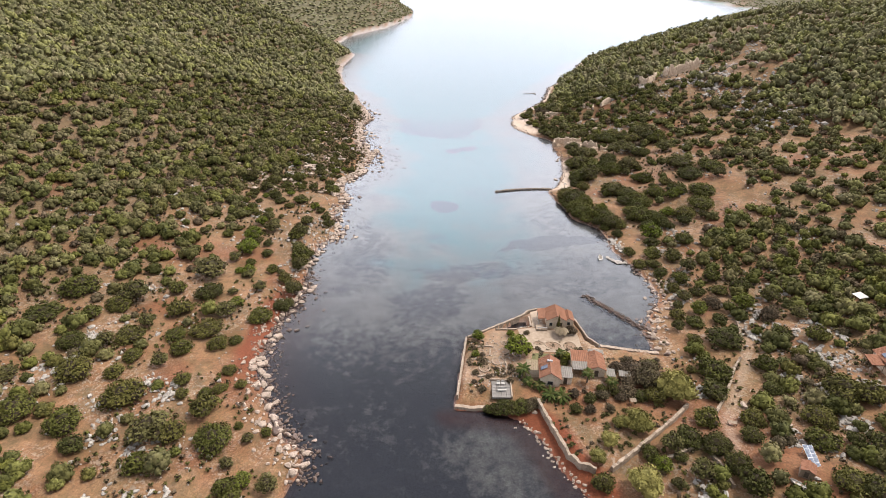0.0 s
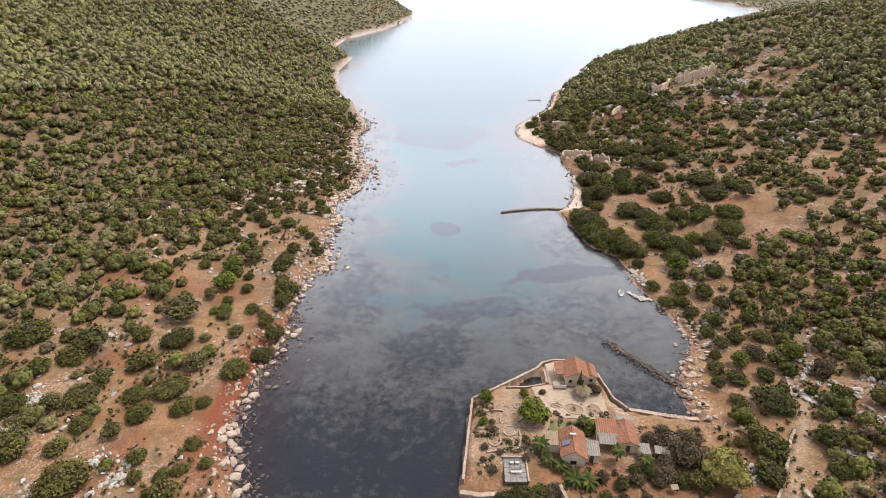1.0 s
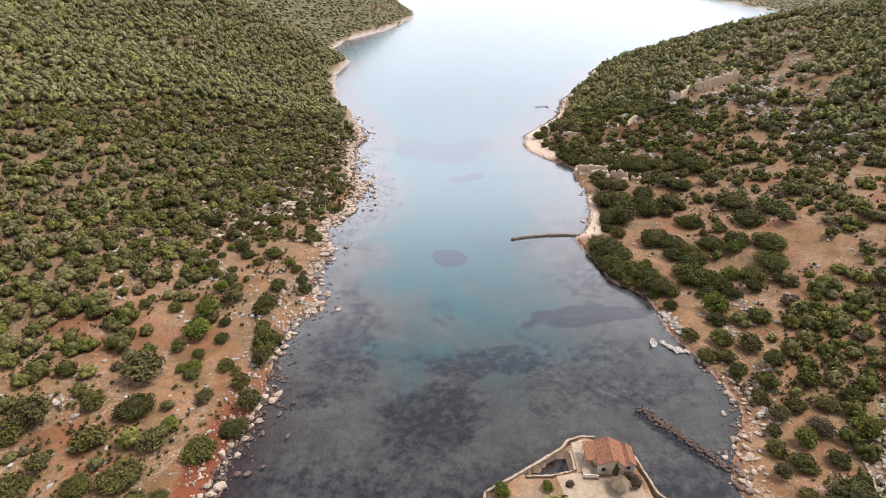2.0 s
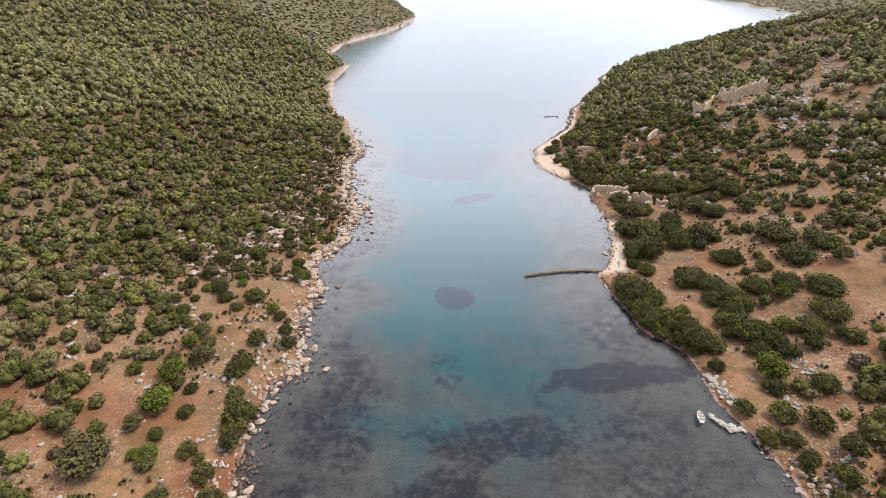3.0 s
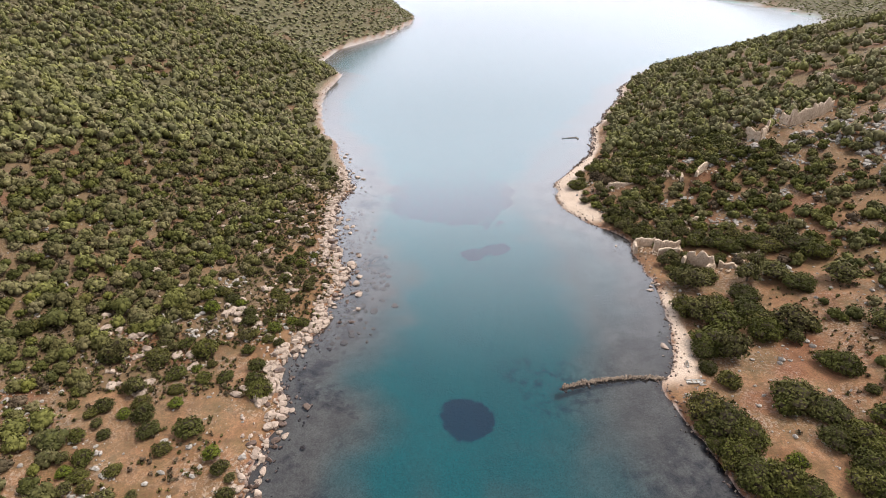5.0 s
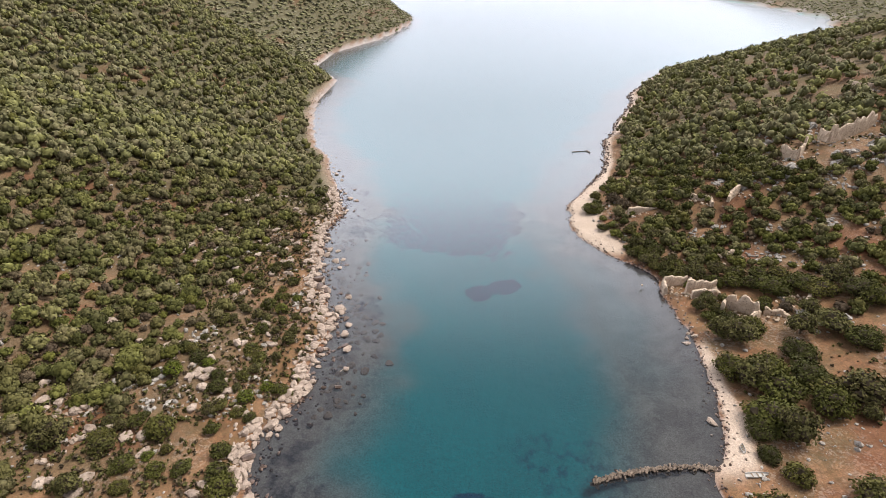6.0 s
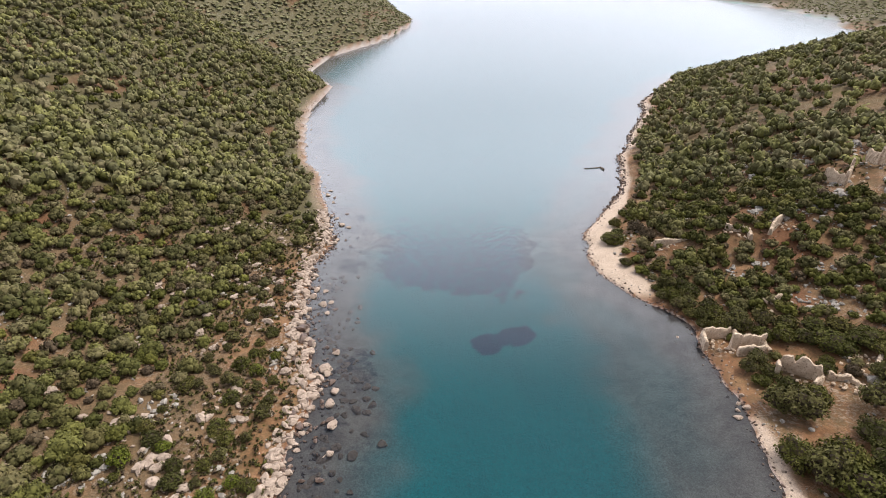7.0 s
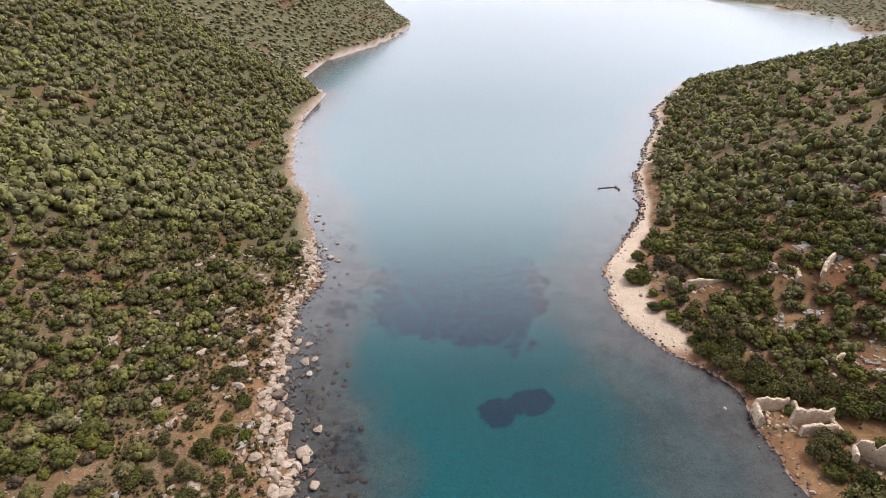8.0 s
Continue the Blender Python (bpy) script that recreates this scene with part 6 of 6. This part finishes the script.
# ---- palms and the cypress ----
def palm(x, y, trunk_high, spread_r, label):
    top = thing("palm_tree", pose(x, y, ground_at(x, y), 0, 0, dice.uniform(0, 360)), label, "palm", "palms of the garden")
    bm = bmesh.new()
    for k in range(max(1, round(trunk_high / 0.5))):
        tube(bm, (0.02 * k, 0, k * 0.5 - 0.1), (0.02 * (k + 1), 0, k * 0.5 + 0.42), 0.2, 0.16, 8)
    part("trunk", bm, BARK, top)
    for k in range(22):
        bm = bmesh.new()
        a, lean = k * 2.4, 0.25 + 0.75 * (k / 22)
        rows = []
        for j in range(8):
            s = j / 7
            out = spread_r * s * (0.75 + 0.25 * lean)
            up = trunk_high + 0.2 + spread_r * (0.75 * (1 - lean) + 0.35) * s - spread_r * (0.35 + 0.75 * lean) * s * s
            wide = 0.34 * math.sin(math.pi * min(0.97, 0.12 + 0.85 * s))
            c, n = Vector((out * math.cos(a), out * math.sin(a), up)), Vector((-math.sin(a), math.cos(a), 0))
            rows.append([bm.verts.new(c - n * wide - Vector((0, 0, wide * 0.5))), bm.verts.new(c), bm.verts.new(c + n * wide - Vector((0, 0, wide * 0.5)))])
        for one, two in zip(rows, rows[1:]):
            bm.faces.new((one[0], one[1], two[1], two[0]))
            bm.faces.new((one[1], one[2], two[2], two[1]))
        part("frond", bm, LEAF_PALM, top)
    return top


palm(17.6, 86.6, 1.9, 2.1, "short green date palm beside a cottage")
palm(18.4, 84.0, 0.8, 1.5, "low green palm beside a cottage")
palm(20.6, 82.6, 0.9, 1.7, "low green palm beside a cottage")
palm(22.6, 80.0, 0.5, 2.5, "broad dark-green palm clump")
palm(24.8, 79.4, 0.6, 2.5, "broad dark-green palm clump")
palm(31.2, 84.2, 2.8, 1.6, "green date palm with a bare trunk")
palm(36.2, 83.2, 1.2, 1.7, "dark-green palm beside a canopy")
palm(27.0, 92.4, 1.6, 1.5, "green palm beside low houses")
cypress = thing("cypress", pose(28.5, 102.5, 1.5), "tall narrow dark cypress in front of a house", "tree")
part("trunk", tube(bmesh.new(), (0, 0, -0.2), (0, 0, 1.0), 0.12, 0.09, 7), BARK, cypress)
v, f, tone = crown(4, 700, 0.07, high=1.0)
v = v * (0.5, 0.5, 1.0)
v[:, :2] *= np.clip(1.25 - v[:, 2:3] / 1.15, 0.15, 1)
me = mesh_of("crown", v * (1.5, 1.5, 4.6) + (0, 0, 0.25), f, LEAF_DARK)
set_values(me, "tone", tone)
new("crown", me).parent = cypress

# ---- boats, small pier, solar array, sheds ----
def boat(x, y, z, turn, length, wide, label, roll=0.0, category="boat"):
    top = thing("rowing_boat", pose(x, y, z, 0, roll, turn), label, category)
    rings, n = [], 9
    bm = bmesh.new()
    for k in range(n):
        s = k / (n - 1)
        w = wide / 2 * (math.sin(math.pi * (0.18 + 0.82 * s) * 0.98) ** 0.7 if s > 0.02 else 0.72)
        w = max(w, 0.03)
        sheer = 0.42 + 0.16 * (2 * s - 1) ** 2
        px = (s - 0.5) * length
        rings.append([bm.verts.new((px, q * w, zz)) for q, zz in ((-1, sheer), (-0.85, 0.15), (-0.4, 0.0), (0.4, 0.0), (0.85, 0.15), (1, sheer), (0.88, sheer), (0.7, 0.2), (-0.7, 0.2), (-0.88, sheer))])
    for one, two in zip(rings, rings[1:]):
        for i in range(10):
            bm.faces.new((one[i], one[(i + 1) % 10], two[(i + 1) % 10], two[i]))
    bm.faces.new(rings[0])
    bm.faces.new(rings[-1][::-1])
    part("hull", bm, WHITE, top)
    for s in (-0.22, 0.02, 0.24):
        part("thwart", box(bmesh.new(), s * length - 0.13, s * length + 0.13, -wide * 0.36, wide * 0.36, 0.3, 0.34), WOOD, top, "grey wooden seat")
    return top


boat(50.0, 142.8, -0.12, 76, 3.4, 1.5, "white rowing boat moored in shallow water")
boat(51.0, 199.2, ground_at(51.0, 199.2) - 0.02, 4, 4.2, 1.2, "white rowing boat drawn up on sand")
boat(51.6, 205.4, ground_at(51.6, 205.4) - 0.02, 75, 2.2, 0.8, "small white dinghy drawn up on sand")
boat(59.8, 55.8, ground_at(59.8, 55.8) + 0.02, 128, 3.6, 1.3, "old white rowing boat lying among stones")

# a pale slab landing by the moored boat
landing = thing("landing", pose(54.2, 140.6, 0.1, 0, 0, -36), "broken pale stone landing at the water's edge", "landing")
SLABS = [mesh_of("slab", v * (1.0, 0.75, 0.42), f, GREYSTONE) for v, f in ROCKS]
for px, py, r in ((-2.9, 0.9, 0.8), (-2.2, 0.4, 0.9), (-1.3, 0.0, 0.8), (-0.5, -0.3, 1.0), (0.4, -0.7, 0.7), (0.9, 0.1, 1.1), (1.7, -0.4, 1.2), (2.5, 0.4, 0.8), (1.2, -1.1, 0.8), (3.2, 0.2, 0.7)):
    slab = new("slab", SLABS[int(dice.integers(len(SLABS)))])
    slab.parent = landing
    slab.matrix_basis = pose(px, py, dice.uniform(-0.05, 0.1), dice.uniform(-6, 6), dice.uniform(-6, 6), dice.uniform(0, 360)) @ Matrix.Diagonal((r, r, r, 1))
ledge = [(x, y, ground_at(x, y) + 0.05, 0.25 + 0.8 * dice.random() ** 1.6) for x, y in along([(56.6, 155.0), (57.0, 151.0), (57.8, 147.4), (59.0, 144.6)], 0.14, 0.7)]
stones("shore_ledge", ledge, PEBBLES, GREYSTONE, "broken ledge of pale limestone above the water", "rocks")
pier = thing("wooden_pier", pose(63.4, 391.0, 0, 0, 0, 8), "dark narrow wooden pier over calm water", "pier")
for k in range(9):
    part("plank", box(bmesh.new(), -3.8 + 0.85 * k, -2.96 + 0.85 * k, -0.3, 0.3, 0.12, 0.3, 0.01), DARKWOOD, pier)
for px in (-3.4, 0.0, 3.4):
    part("pile", tube(bmesh.new(), (px, 0, -3.0), (px, 0, 0.12), 0.09, 0.08, 7), DARKWOOD, pier)
part("landing_stage", box(bmesh.new(), 3.86, 4.7, -3.2, 0.5, 0.12, 0.4, 0.03), DARKWOOD, pier)
for py in (-2.9, 0.2):
    part("pile", tube(bmesh.new(), (4.3, py, -3.0), (4.3, py, 0.9), 0.12, 0.1, 7), DARKWOOD, pier)

array = thing("solar_array", pose(64.4, 60.8, ground_at(64.4, 60.8), 0, 0, -6), "tilted ground-mounted array of grey solar panels", "solar panels")
for i in range(2):
    for j in range(6):
        up = 0.62 + (j - 2.5) * 0.8 * math.sin(radians(14))
        panel = part("panel", box(bmesh.new(), -0.4, 0.4, -0.39, 0.39, 0, 0.05, 0.01), CELL, array, "", pose(-0.41 + i * 0.82, (j - 2.5) * 0.8 * math.cos(radians(14)), up, 14, 0, 0))
        bm = bmesh.new()
        for q in (-0.405, 0.391):
            box(bm, q, q + 0.014, -0.395, 0.395, 0.0, 0.056)
        for q in (-0.395, 0.381):
            box(bm, -0.391, 0.391, q, q + 0.014, 0.0, 0.056)
        part("panel_frame", bm, ALLOY, panel)
for px in (-0.6, 0.6):
    for py, high in ((-1.9, 0.15), (0.0, 0.6), (1.9, 1.05)):
        part("strut", tube(bmesh.new(), (px, py, -0.4), (px, py, high), 0.04, 0.04, 6), ALLOY, array)
shed = gable_house("shed", 61.9, 58.2, -35, 2.0, 2.2, 1.5, 1.9, "small brown shed with a rusty red roof", front=[(0.6, 1.3, 0, 1.3, "door")], walls=WOOD, z=ground_at(61.9, 58.2), over=0.15)
farm = gable_house("house", 95.0, 83.6, -4, 4.6, 5.6, 2.4, 3.4, "stone house with terracotta roof among trees", front=[(1.6, 2.5, 0.0, 1.9, "door")], west=[(2.0, 2.8, 0.8, 1.6, "window")], z=ground_at(94, 83.6), walls=RUINSTONE)
bm = bmesh.new()
tiled_slope(bm, (-5.2, -1.6, 1.9), (-2.3, -1.6, 1.9), (-2.3, 1.4, 2.4), (-5.2, 1.4, 2.4))
part("porch_roof", bm, TILE, farm, "dull red porch roof")
for px in (-5.0, -2.6):
    for py in (-1.4, 1.2):
        part("porch_post", tube(bmesh.new(), (px, py, -0.4), (px, py, 2.0), 0.07, 0.07, 6), WOOD, farm)
part("roof_panel", box(bmesh.new(), -0.9, 0.9, -0.6, 0.6, 0, 0.06, 0.01), CELL, farm, "dark solar water panel", pose(-1.2, 0.6, 3.1, 0, -23, 0))
for x, y, turn in ((73.9, 77.0, 20), (56.0, 71.0, -15), (93.0, 206.4, 10), (58.2, 147.4, 60)):
    bench = thing("wooden_table", pose(x, y, ground_at(x, y), 0, 0, turn), "weathered wooden table on bare earth", "table")
    part("tabletop", box(bmesh.new(), -0.8, 0.8, -0.4, 0.4, 0.68, 0.74, 0.01), WOOD, bench)
    for sx in (-0.7, 0.7):
        for sy in (-0.32, 0.32):
            part("leg", box(bmesh.new(), sx - 0.04, sx + 0.04, sy - 0.04, sy + 0.04, -0.05, 0.68), WOOD, bench)
